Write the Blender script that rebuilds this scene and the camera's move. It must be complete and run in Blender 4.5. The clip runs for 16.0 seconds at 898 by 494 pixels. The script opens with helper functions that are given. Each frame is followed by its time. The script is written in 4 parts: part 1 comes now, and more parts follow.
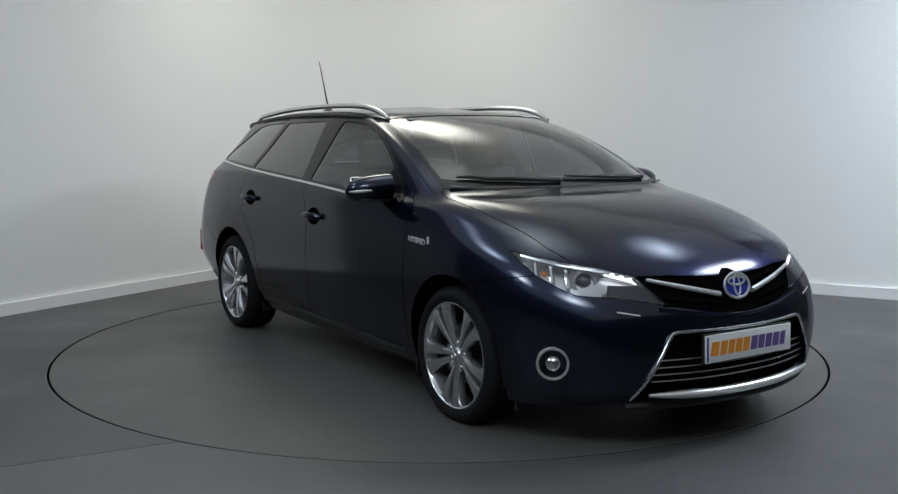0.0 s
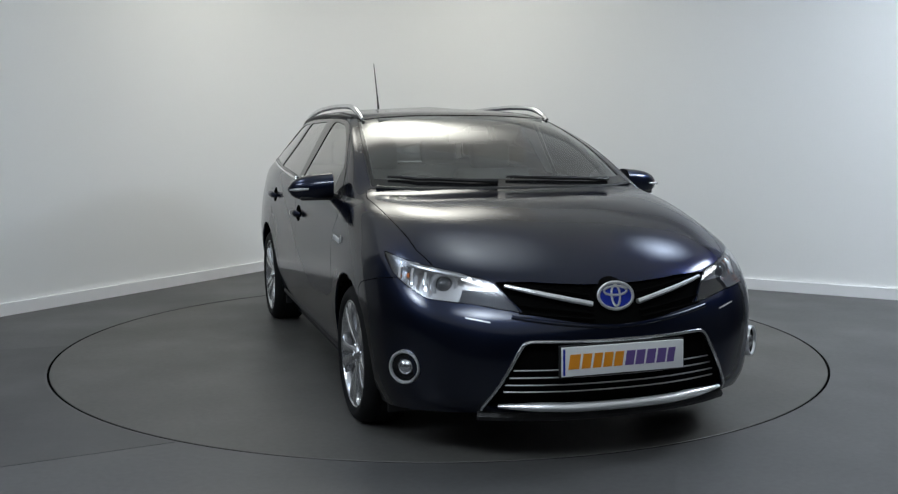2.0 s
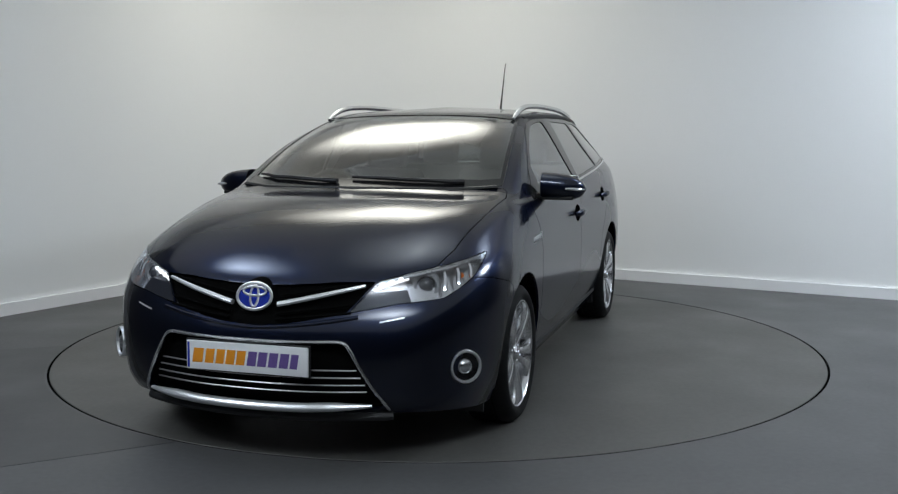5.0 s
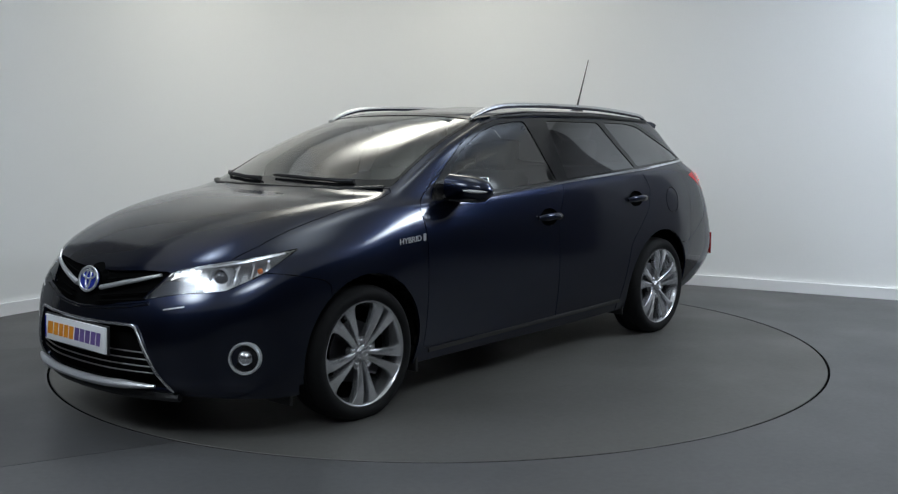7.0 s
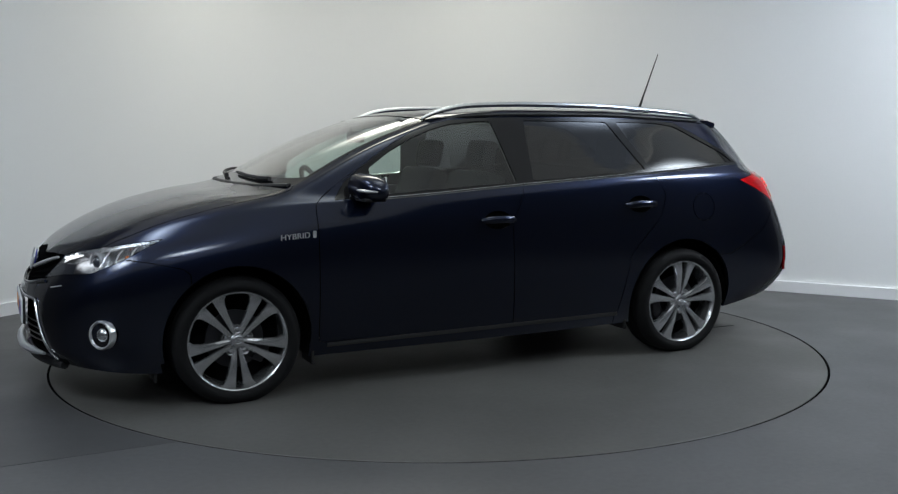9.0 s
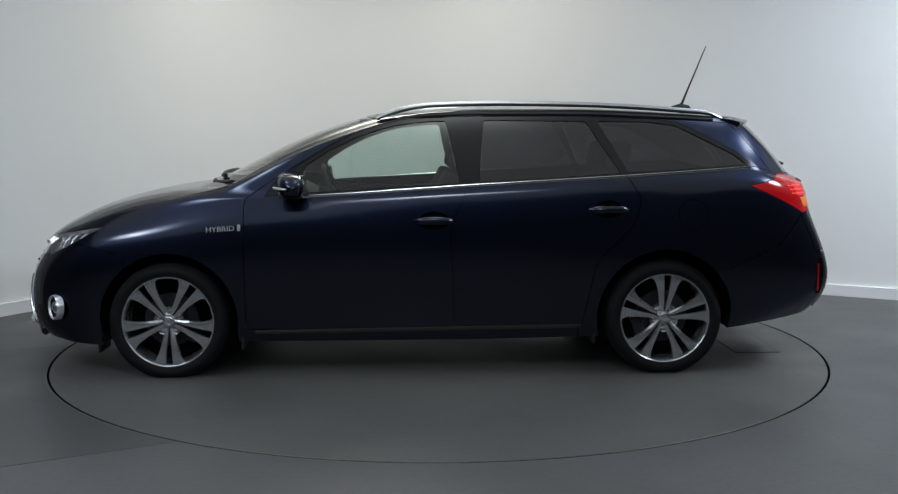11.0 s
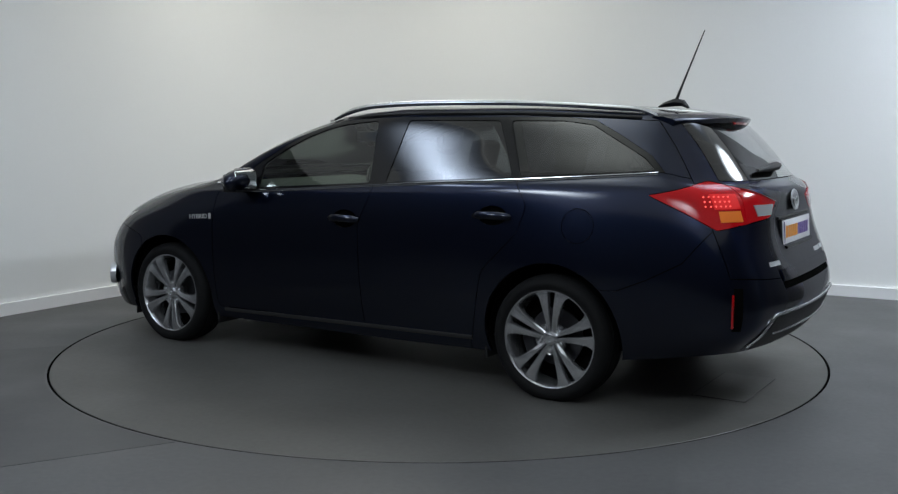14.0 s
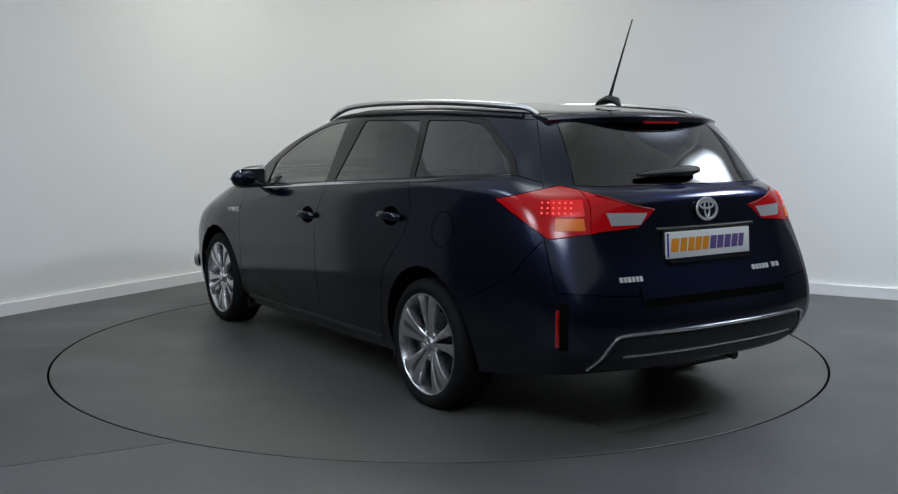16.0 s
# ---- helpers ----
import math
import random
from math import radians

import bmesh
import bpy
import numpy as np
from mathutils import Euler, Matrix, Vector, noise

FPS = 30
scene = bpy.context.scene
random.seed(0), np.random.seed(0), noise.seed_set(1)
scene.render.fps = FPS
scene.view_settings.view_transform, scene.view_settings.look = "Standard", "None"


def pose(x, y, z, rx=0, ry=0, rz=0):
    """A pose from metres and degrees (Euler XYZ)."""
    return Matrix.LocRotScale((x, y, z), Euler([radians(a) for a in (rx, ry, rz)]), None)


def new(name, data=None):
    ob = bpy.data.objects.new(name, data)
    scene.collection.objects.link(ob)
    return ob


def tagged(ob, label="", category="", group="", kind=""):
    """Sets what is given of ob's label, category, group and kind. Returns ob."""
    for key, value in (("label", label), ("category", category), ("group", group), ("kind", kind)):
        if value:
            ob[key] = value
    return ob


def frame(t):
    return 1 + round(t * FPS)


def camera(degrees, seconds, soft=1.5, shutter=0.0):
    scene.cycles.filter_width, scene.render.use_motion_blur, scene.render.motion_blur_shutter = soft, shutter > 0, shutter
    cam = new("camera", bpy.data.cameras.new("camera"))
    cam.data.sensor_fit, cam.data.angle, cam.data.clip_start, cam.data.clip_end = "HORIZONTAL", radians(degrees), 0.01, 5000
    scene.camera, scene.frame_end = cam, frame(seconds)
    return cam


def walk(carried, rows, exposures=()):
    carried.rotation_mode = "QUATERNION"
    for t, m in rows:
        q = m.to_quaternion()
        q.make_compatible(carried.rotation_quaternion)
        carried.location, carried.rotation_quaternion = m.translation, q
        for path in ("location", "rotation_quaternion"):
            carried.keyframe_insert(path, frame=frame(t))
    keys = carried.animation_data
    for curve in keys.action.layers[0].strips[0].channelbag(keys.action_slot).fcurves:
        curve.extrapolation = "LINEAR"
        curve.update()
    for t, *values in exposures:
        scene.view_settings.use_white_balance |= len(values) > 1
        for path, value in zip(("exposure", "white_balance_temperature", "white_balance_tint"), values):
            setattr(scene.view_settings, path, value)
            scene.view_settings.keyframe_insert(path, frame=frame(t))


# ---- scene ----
# ---- camera and its walk: a fixed tripod, the car turns ----
cam = camera(49.25, 16.0, soft=1.25)
CAM = pose(0, -5.914, 1.267, 90 - 6.574, 0.053, -0.551)
walk(cam, [(0.0, CAM), (16.0, CAM)])

# turn of the table in degrees, by seconds
TURN = [(0.0, -57.1), (0.5, -58.57), (1.0, -61.77), (1.5, -66.36), (2.0, -72.4), (2.5, -78.29),
        (3.0, -84.4), (3.5, -90.31), (4.0, -96.42), (4.5, -102.3), (5.0, -108.23), (5.5, -114.16),
        (6.0, -120.1), (6.5, -126.05), (7.0, -131.98), (7.5, -137.75), (8.0, -143.55), (8.5, -149.32),
        (9.0, -155.15), (9.5, -160.95), (10.0, -166.76), (10.5, -172.55), (11.0, -178.33), (11.5, -184.1),
        (12.0, -189.87), (12.5, -195.6), (13.0, -201.4), (13.5, -207.15), (14.0, -213.05), (14.5, -218.9),
        (15.0, -224.87), (15.5, -230.72), (16.0, -236.64)]
CAR_X, CAR_Y = 0.1325, -0.0068      # the car's middle, off the table's axis
TABLE_R = 2.2386

# ---- world, lights, exposure ----
scene.view_settings.exposure = 0.54
world = bpy.data.worlds.new("studio")
scene.world = world
world.use_nodes = True
world.node_tree.nodes["Background"].inputs[0].default_value = (0.8, 0.85, 1, 1)
world.node_tree.nodes["Background"].inputs[1].default_value = 0.02

ROOM_Z = 3.3
CORNER = Vector((-1.08, 4.13, 0))
E1 = Vector((math.cos(radians(-30.0)), math.sin(radians(-30.0)), 0))     # along the right-hand wall
E2 = Vector((math.cos(radians(-121.8)), math.sin(radians(-121.8)), 0))   # along the left-hand wall
L1, L2 = 9.4, 11.0
WHITE_R, WHITE_L = 5.4, 4.0       # the white walls end here; added unseen grey and dark walls go on


def room(a, b, z=0.0):
    """A place by metres along both walls from the far corner."""
    return CORNER + E1 * a + E2 * b + Vector((0, 0, z))


# softboxes under the ceiling: x, y, width, depth, strength, colour
WARM, SOFT, COOL, PALE = (0.99, 0.98, 0.89), (0.92, 1.0, 0.98), (0.66, 0.79, 1.0), (0.80, 0.90, 1.0)
SOFTBOXES = [(-0.45, 1.75, 3.0, 2.2, 9.5, WARM), (0.12, -0.95, 2.6, 2.8, 2.4, SOFT), (2.45, 0.0, 1.4, 1.6, 7.0, COOL), (-2.1, -1.2, 1.2, 1.8, 10.0, COOL),
             # these three are fill lights added out of view for the walls and the car's front
             (0.0, -4.9, 3.0, 1.6, 20.0, PALE), (4.2, -0.65, 1.8, 2.2, 62.0, PALE), (-3.4, -3.6, 2.4, 2.2, 24.0, PALE)]
CEILING_GLOW = 0.20     # even fill glow added to the unseen ceiling between the softboxes


# ---- materials ----
def mat(name, color, rough=0.5, metal=0.0, coat=0.0, emit=None, strength=0.0, trans=0.0, ior=1.45, coat_rough=0.03):
    m = bpy.data.materials.new(name)
    m.use_nodes = True
    b = m.node_tree.nodes["Principled BSDF"]
    b.inputs["Base Color"].default_value = (*color, 1)
    b.inputs["Roughness"].default_value = rough
    b.inputs["Metallic"].default_value = metal
    b.inputs["Coat Weight"].default_value = coat
    b.inputs["Coat Roughness"].default_value = coat_rough
    b.inputs["Transmission Weight"].default_value = trans
    b.inputs["IOR"].default_value = ior
    if emit:
        b.inputs["Emission Color"].default_value = (*emit, 1)
        b.inputs["Emission Strength"].default_value = strength
    return m


def grain(m, scale, amount, bump=0.0, scale2=None, rough_var=0.0, coords="Object", stretch=(1, 1, 1)):
    """Two scales of tone variation and a fine relief on a plain material."""
    nt = m.node_tree
    b = nt.nodes["Principled BSDF"]
    base = tuple(b.inputs["Base Color"].default_value)
    tc = nt.nodes.new("ShaderNodeTexCoord")
    mp = nt.nodes.new("ShaderNodeMapping")
    mp.inputs["Scale"].default_value = stretch
    nt.links.new(tc.outputs[coords], mp.inputs["Vector"])
    n1, n2 = nt.nodes.new("ShaderNodeTexNoise"), nt.nodes.new("ShaderNodeTexNoise")
    for n, s in ((n1, scale), (n2, scale2 or scale * 0.07)):
        n.inputs["Scale"].default_value, n.inputs["Detail"].default_value = s, 6
        nt.links.new(mp.outputs[0], n.inputs["Vector"])
    add = nt.nodes.new("ShaderNodeMath")
    add.operation = "ADD"
    nt.links.new(n1.outputs["Fac"], add.inputs[0])
    nt.links.new(n2.outputs["Fac"], add.inputs[1])
    mr = nt.nodes.new("ShaderNodeMapRange")
    mr.inputs[1].default_value, mr.inputs[2].default_value = 0.6, 1.4
    mr.inputs[3].default_value, mr.inputs[4].default_value = 1 - amount, 1 + amount
    nt.links.new(add.outputs[0], mr.inputs[0])
    mul = nt.nodes.new("ShaderNodeVectorMath")
    mul.operation = "SCALE"
    mul.inputs[0].default_value = base[:3]
    nt.links.new(mr.outputs[0], mul.inputs["Scale"])
    nt.links.new(mul.outputs[0], b.inputs["Base Color"])
    if rough_var:
        r = nt.nodes.new("ShaderNodeMapRange")
        r0 = b.inputs["Roughness"].default_value
        r.inputs[1].default_value, r.inputs[2].default_value = 0.3, 0.7
        r.inputs[3].default_value, r.inputs[4].default_value = r0 - rough_var, r0 + rough_var
        nt.links.new(n2.outputs["Fac"], r.inputs[0])
        nt.links.new(r.outputs[0], b.inputs["Roughness"])
    if bump:
        bp = nt.nodes.new("ShaderNodeBump")
        bp.inputs["Strength"].default_value, bp.inputs["Distance"].default_value = bump, 0.002
        nt.links.new(n1.outputs["Fac"], bp.inputs["Height"])
        nt.links.new(bp.outputs[0], b.inputs["Normal"])
    return m


def glass_mat(name, tint, rough=0.0, ior=1.5):
    """Thin pane: tinted see-through, with the gloss of both its faces."""
    m = bpy.data.materials.new(name)
    m.use_nodes = True
    nt = m.node_tree
    nt.nodes.clear()
    out = nt.nodes.new("ShaderNodeOutputMaterial")
    mix = nt.nodes.new("ShaderNodeMixShader")
    tr = nt.nodes.new("ShaderNodeBsdfTransparent")
    gl = nt.nodes.new("ShaderNodeBsdfGlossy")
    fr = nt.nodes.new("ShaderNodeFresnel")
    fr.inputs["IOR"].default_value = ior
    up, down, both = (nt.nodes.new("ShaderNodeMath") for _ in range(3))
    up.operation, down.operation, both.operation = "MULTIPLY", "ADD", "DIVIDE"
    up.inputs[1].default_value, down.inputs[1].default_value = 2.0, 1.0
    tr.inputs[0].default_value = (*tint, 1)
    gl.inputs["Roughness"].default_value = rough
    gl.inputs["Color"].default_value = (1, 1, 1, 1)
    nt.links.new(fr.outputs[0], up.inputs[0])
    nt.links.new(fr.outputs[0], down.inputs[0])
    nt.links.new(up.outputs[0], both.inputs[0])
    nt.links.new(down.outputs[0], both.inputs[1])
    nt.links.new(both.outputs[0], mix.inputs[0])
    nt.links.new(tr.outputs[0], mix.inputs[1])
    nt.links.new(gl.outputs[0], mix.inputs[2])
    nt.links.new(mix.outputs[0], out.inputs[0])
    return m


PAINT = mat("navy_metallic_paint", (0.0085, 0.0132, 0.0330), 0.35, 1.0, 1.0, coat_rough=0.11)
PAINT.node_tree.nodes["Principled BSDF"].inputs["Specular Tint"].default_value = (0.20, 0.23, 0.34, 1)
PAINT.node_tree.nodes["Principled BSDF"].inputs["Specular IOR Level"].default_value = 0.2
BLACK_GLOSS = mat("black_gloss_trim", (0.008, 0.008, 0.009), 0.12)
BLACK = mat("black_plastic", (0.012, 0.012, 0.013), 0.55)
LINER = mat("black_liner", (0.004, 0.004, 0.004), 0.9)
LINER.node_tree.nodes["Principled BSDF"].inputs["Specular IOR Level"].default_value = 0.0
RUBBER = grain(mat("tyre_rubber", (0.008, 0.008, 0.0085), 0.75), 60, 0.2, 0.2)
RUBBER.node_tree.nodes["Principled BSDF"].inputs["Specular IOR Level"].default_value = 0.2
CHROME = mat("chrome", (0.82, 0.83, 0.85), 0.08, 1.0)
SATIN = mat("satin_silver", (0.62, 0.63, 0.65), 0.24, 0.95)
ALLOY = grain(mat("alloy_silver", (0.58, 0.585, 0.60), 0.26, 0.9), 40, 0.08)
ALLOY_DARK = mat("alloy_grey_pocket", (0.05, 0.05, 0.055), 0.4, 0.8)
GLASS = glass_mat("window_glass", (0.72, 0.82, 0.78))
SHIELD = glass_mat("windscreen_glass", (0.74, 0.84, 0.78), ior=1.52)
PRIVACY = glass_mat("privacy_glass", (0.14, 0.145, 0.16), 0.03)
LENS = glass_mat("clear_lens", (0.94, 0.95, 0.97), ior=1.4)
WALL = grain(mat("white_wall_paint", (0.84, 0.845, 0.84), 0.75), 90, 0.012, 0.05, 0.9)
SKIRT = mat("white_skirting_paint", (0.86, 0.86, 0.87), 0.35)
DARK_WALL = grain(mat("dark_unseen_wall", (0.05, 0.05, 0.053), 0.9), 8, 0.2, 0.3)
GREY_WALL = grain(mat("grey_unseen_wall", (0.24, 0.24, 0.245), 0.9), 8, 0.2, 0.3)
FLOOR = grain(mat("grey_resin_floor", (0.080, 0.080, 0.081), 0.46), 35, 0.20, 0.08, 1.1, 0.10)
TABLE = grain(mat("grey_turntable_resin", (0.082, 0.080, 0.075), 0.48), 35, 0.20, 0.08, 1.3, 0.10)
CEIL = grain(mat("glowing_ceiling", (0.80, 0.80, 0.79), 0.85, emit=(0.92, 0.98, 1.0), strength=CEILING_GLOW), 60, 0.05)


# ---- mesh helpers ----
def mesh_of(name, verts, faces, material, smooth=True):
    me = bpy.data.meshes.new(name)
    me.from_pydata([tuple(v) for v in verts], [], [tuple(f) for f in faces])
    me.materials.append(material)
    if smooth:
        me.shade_smooth()
        me.set_sharp_from_angle(angle=radians(38))
    return me


def part(name, bm, material, parent=None, label="", smooth=True):
    """Links a bmesh as one mesh object, under a thing or a part."""
    bmesh.ops.recalc_face_normals(bm, faces=bm.faces)
    me = bpy.data.meshes.new(name)
    bm.to_mesh(me)
    bm.free()
    me.materials.append(material)
    if smooth:
        me.shade_smooth()
        me.set_sharp_from_angle(angle=radians(38))
    ob = new(name, me)
    ob.parent = parent
    if label:
        tagged(ob, label)
    return ob


def box_bm(sx, sy, sz, at=(0, 0, 0), bevel=0.0, seg=2, m=None):
    bm = bmesh.new()
    bmesh.ops.create_cube(bm, size=1)
    bmesh.ops.scale(bm, vec=(sx, sy, sz), verts=bm.verts)
    if bevel:
        bmesh.ops.bevel(bm, geom=bm.edges[:], offset=bevel, segments=seg, affect="EDGES", profile=0.6)
    if m is not None:
        bmesh.ops.transform(bm, matrix=m, verts=bm.verts)
    bmesh.ops.translate(bm, vec=at, verts=bm.verts)
    return bm


def lathe_bm(profile, axis="y", n=48, at=(0, 0, 0)):
    """Turns a profile of (radius, along) about an axis."""
    bm = bmesh.new()
    rings = []
    for i in range(n):
        a = 2 * math.pi * i / n
        ring = []
        for r, h in profile:
            c, s = r * math.cos(a), r * math.sin(a)
            v = {"y": (c, h, s), "z": (c, s, h), "x": (h, c, s)}[axis]
            ring.append(bm.verts.new(Vector(v) + Vector(at)))
        rings.append(ring)
    for i in range(n):
        a, b = rings[i], rings[(i + 1) % n]
        for k in range(len(profile) - 1):
            bm.faces.new((a[k], b[k], b[k + 1], a[k + 1]))
    bmesh.ops.remove_doubles(bm, verts=bm.verts, dist=1e-5)
    return bm


def tube_bm(path, radius, n=8, squash=1.0, taper=None, closed=False, up=(0, 0, 1)):
    """A round or flattened bar along a path."""
    bm = bmesh.new()
    pts = [Vector(p) for p in path]
    rings = []
    for i, p in enumerate(pts):
        a, b = pts[max(i - 1, 0)], pts[min(i + 1, len(pts) - 1)]
        if closed:
            a, b = pts[i - 1], pts[(i + 1) % len(pts)]
        d = (b - a).normalized()
        side = d.cross(Vector(up))
        side = side.normalized() if side.length > 1e-6 else Vector((1, 0, 0))
        top = side.cross(d)
        r = radius * (taper[i] if taper else 1)
        rings.append([bm.verts.new(p + side * r * math.cos(2 * math.pi * k / n) + top * r * squash * math.sin(2 * math.pi * k / n))
                      for k in range(n)])
    count = len(rings) if closed else len(rings) - 1
    for i in range(count):
        a, b = rings[i], rings[(i + 1) % len(rings)]
        for k in range(n):
            bm.faces.new((a[k], a[(k + 1) % n], b[(k + 1) % n], b[k]))
    if not closed:
        bm.faces.new(rings[0])
        bm.faces.new(rings[-1])
    return bm


def join_bm(*bms):
    out = bmesh.new()
    for b in bms:
        me = bpy.data.meshes.new("tmp")
        b.to_mesh(me)
        out.from_mesh(me)
        bpy.data.meshes.remove(me)
        b.free()
    return out


# ---- the room ----
def wall_line(points, z0, z1, thick, material, name, inward):
    """A wall along a plan line, with thickness, its inner face on the line."""
    bm = bmesh.new()
    inner, outer = [], []
    for i, p in enumerate(points):
        a, b = points[max(i - 1, 0)], points[min(i + 1, len(points) - 1)]
        d = (b - a).normalized()
        nrm = Vector((-d.y, d.x, 0)) * inward
        inner.append((p, nrm))
    vs = []
    for p, nrm in inner:
        q = p + nrm * thick
        vs.append([bm.verts.new((p.x, p.y, z0)), bm.verts.new((p.x, p.y, z1)), bm.verts.new((q.x, q.y, z1)), bm.verts.new((q.x, q.y, z0))])
    for a, b in zip(vs, vs[1:]):
        for k in range(4):
            bm.faces.new((a[k], a[(k + 1) % 4], b[(k + 1) % 4], b[k]))
    bm.faces.new(vs[0])
    bm.faces.new(vs[-1])
    return part(name, bm, material)


R_CORNER = 1.15
arc = []
for i in range(0, 25):
    a = radians(90 * i / 24)
    arc.append(room(R_CORNER - R_CORNER * math.cos(a), 0) + E2 * (R_CORNER - R_CORNER * math.sin(a)))
far_line = [room(0, WHITE_L)] + arc + [room(WHITE_R, 0)]
near_line = [room(L1, 0), room(L1, L2), room(0, L2)]
tagged(wall_line(far_line, 0.0, ROOM_Z, 0.15, WALL, "wall_north", 1), "plain white painted studio wall with a rounded corner", "wall", kind="structure")
# unseen grey strips added to soften the white wall's end in the car's reflections
tagged(wall_line([room(WHITE_R, 0), room(WHITE_R + 1.3, 0)], 0.0, ROOM_Z, 0.15, GREY_WALL, "wall_grey_east", 1), "unseen grey wall strip added to soften reflections on the car", "wall", kind="structure")
tagged(wall_line([room(0, WHITE_L + 1.3), room(0, WHITE_L)], 0.0, ROOM_Z, 0.15, GREY_WALL, "wall_grey_west", 1), "unseen grey wall strip added to soften reflections on the car", "wall", kind="structure")
# unseen dark walls added so that the car's sides reflect little light
tagged(wall_line([room(WHITE_R + 1.3, 0), room(L1, 0)], 0.0, ROOM_Z, 0.15, DARK_WALL, "wall_northeast", 1), "unseen dark wall added to keep the car's reflections dark", "wall", kind="structure")
tagged(wall_line([room(0, L2), room(0, WHITE_L + 1.3)], 0.0, ROOM_Z, 0.15, DARK_WALL, "wall_west", 1), "unseen dark wall added to keep the car's reflections dark", "wall", kind="structure")
tagged(wall_line(near_line[:2], 0.0, ROOM_Z, 0.15, DARK_WALL, "wall_east", 1), "unseen dark wall added to keep the car's reflections dark", "wall", kind="structure")
tagged(wall_line(near_line[1:], 0.0, ROOM_Z, 0.15, DARK_WALL, "wall_south", 1), "unseen dark wall added to keep the car's reflections dark", "wall", kind="structure")
tagged(wall_line(far_line, 0.0, 0.088, -0.028, SKIRT, "baseboard", 1), "low white skirting board along the studio wall", "baseboard", kind="structure")
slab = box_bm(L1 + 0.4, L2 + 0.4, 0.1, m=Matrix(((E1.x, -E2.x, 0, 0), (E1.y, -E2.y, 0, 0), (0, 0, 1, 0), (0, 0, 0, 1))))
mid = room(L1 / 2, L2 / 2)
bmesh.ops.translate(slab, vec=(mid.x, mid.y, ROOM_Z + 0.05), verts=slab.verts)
tagged(part("ceiling", slab, CEIL, smooth=False), "pale unseen ceiling over the studio with an added even glow", "ceiling", kind="structure")


def floor_with_hole():
    bm = bmesh.new()
    n = 144
    hole = [bm.verts.new((TABLE_R * math.cos(2 * math.pi * i / n), TABLE_R * math.sin(2 * math.pi * i / n), 0)) for i in range(n)]
    rim = []
    for i in range(n):
        a = 2 * math.pi * i / n
        rim.append(bm.verts.new((12 * math.cos(a), 12 * math.sin(a), 0)))
    low = [bm.verts.new((v.co.x, v.co.y, -0.12)) for v in hole]
    for i in range(n):
        j = (i + 1) % n
        bm.faces.new((hole[i], rim[i], rim[j], hole[j]))
        bm.faces.new((hole[i], hole[j], low[j], low[i]))
    bm.faces.new(low)
    return bm


tagged(part("floor", floor_with_hole(), FLOOR), "smooth dark grey resin studio floor", "floor", kind="structure")
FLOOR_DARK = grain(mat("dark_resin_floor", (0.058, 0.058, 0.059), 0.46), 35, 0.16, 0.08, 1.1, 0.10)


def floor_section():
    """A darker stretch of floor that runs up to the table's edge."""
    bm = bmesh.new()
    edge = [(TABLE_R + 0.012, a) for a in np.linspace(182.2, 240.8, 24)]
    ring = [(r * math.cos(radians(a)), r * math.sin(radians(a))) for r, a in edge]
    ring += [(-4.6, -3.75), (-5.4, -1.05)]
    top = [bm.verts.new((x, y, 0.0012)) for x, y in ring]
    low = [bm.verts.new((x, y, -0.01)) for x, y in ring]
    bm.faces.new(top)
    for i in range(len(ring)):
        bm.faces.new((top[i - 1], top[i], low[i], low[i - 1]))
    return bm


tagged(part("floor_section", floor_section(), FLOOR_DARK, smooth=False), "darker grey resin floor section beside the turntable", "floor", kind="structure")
TR = TABLE_R - 0.013
# black ring set in the open gap to stand for its shade
tagged(part("gap_shade_ring", lathe_bm([(TR - 0.001, -0.0025), (TABLE_R, -0.0025), (TABLE_R, -0.02), (TR - 0.001, -0.02), (TR - 0.001, -0.0025)], "z", 144), LINER), "black ring standing for the shade in the gap round the turntable", "trim", kind="structure")
table = part("turntable", lathe_bm([(0, -0.1), (TR, -0.1), (TR, -0.003), (TR - 0.003, 0.0), (0, 0.0)], "z", 144), TABLE)
tagged(table, "round grey turntable set flush in the studio floor", "turntable")


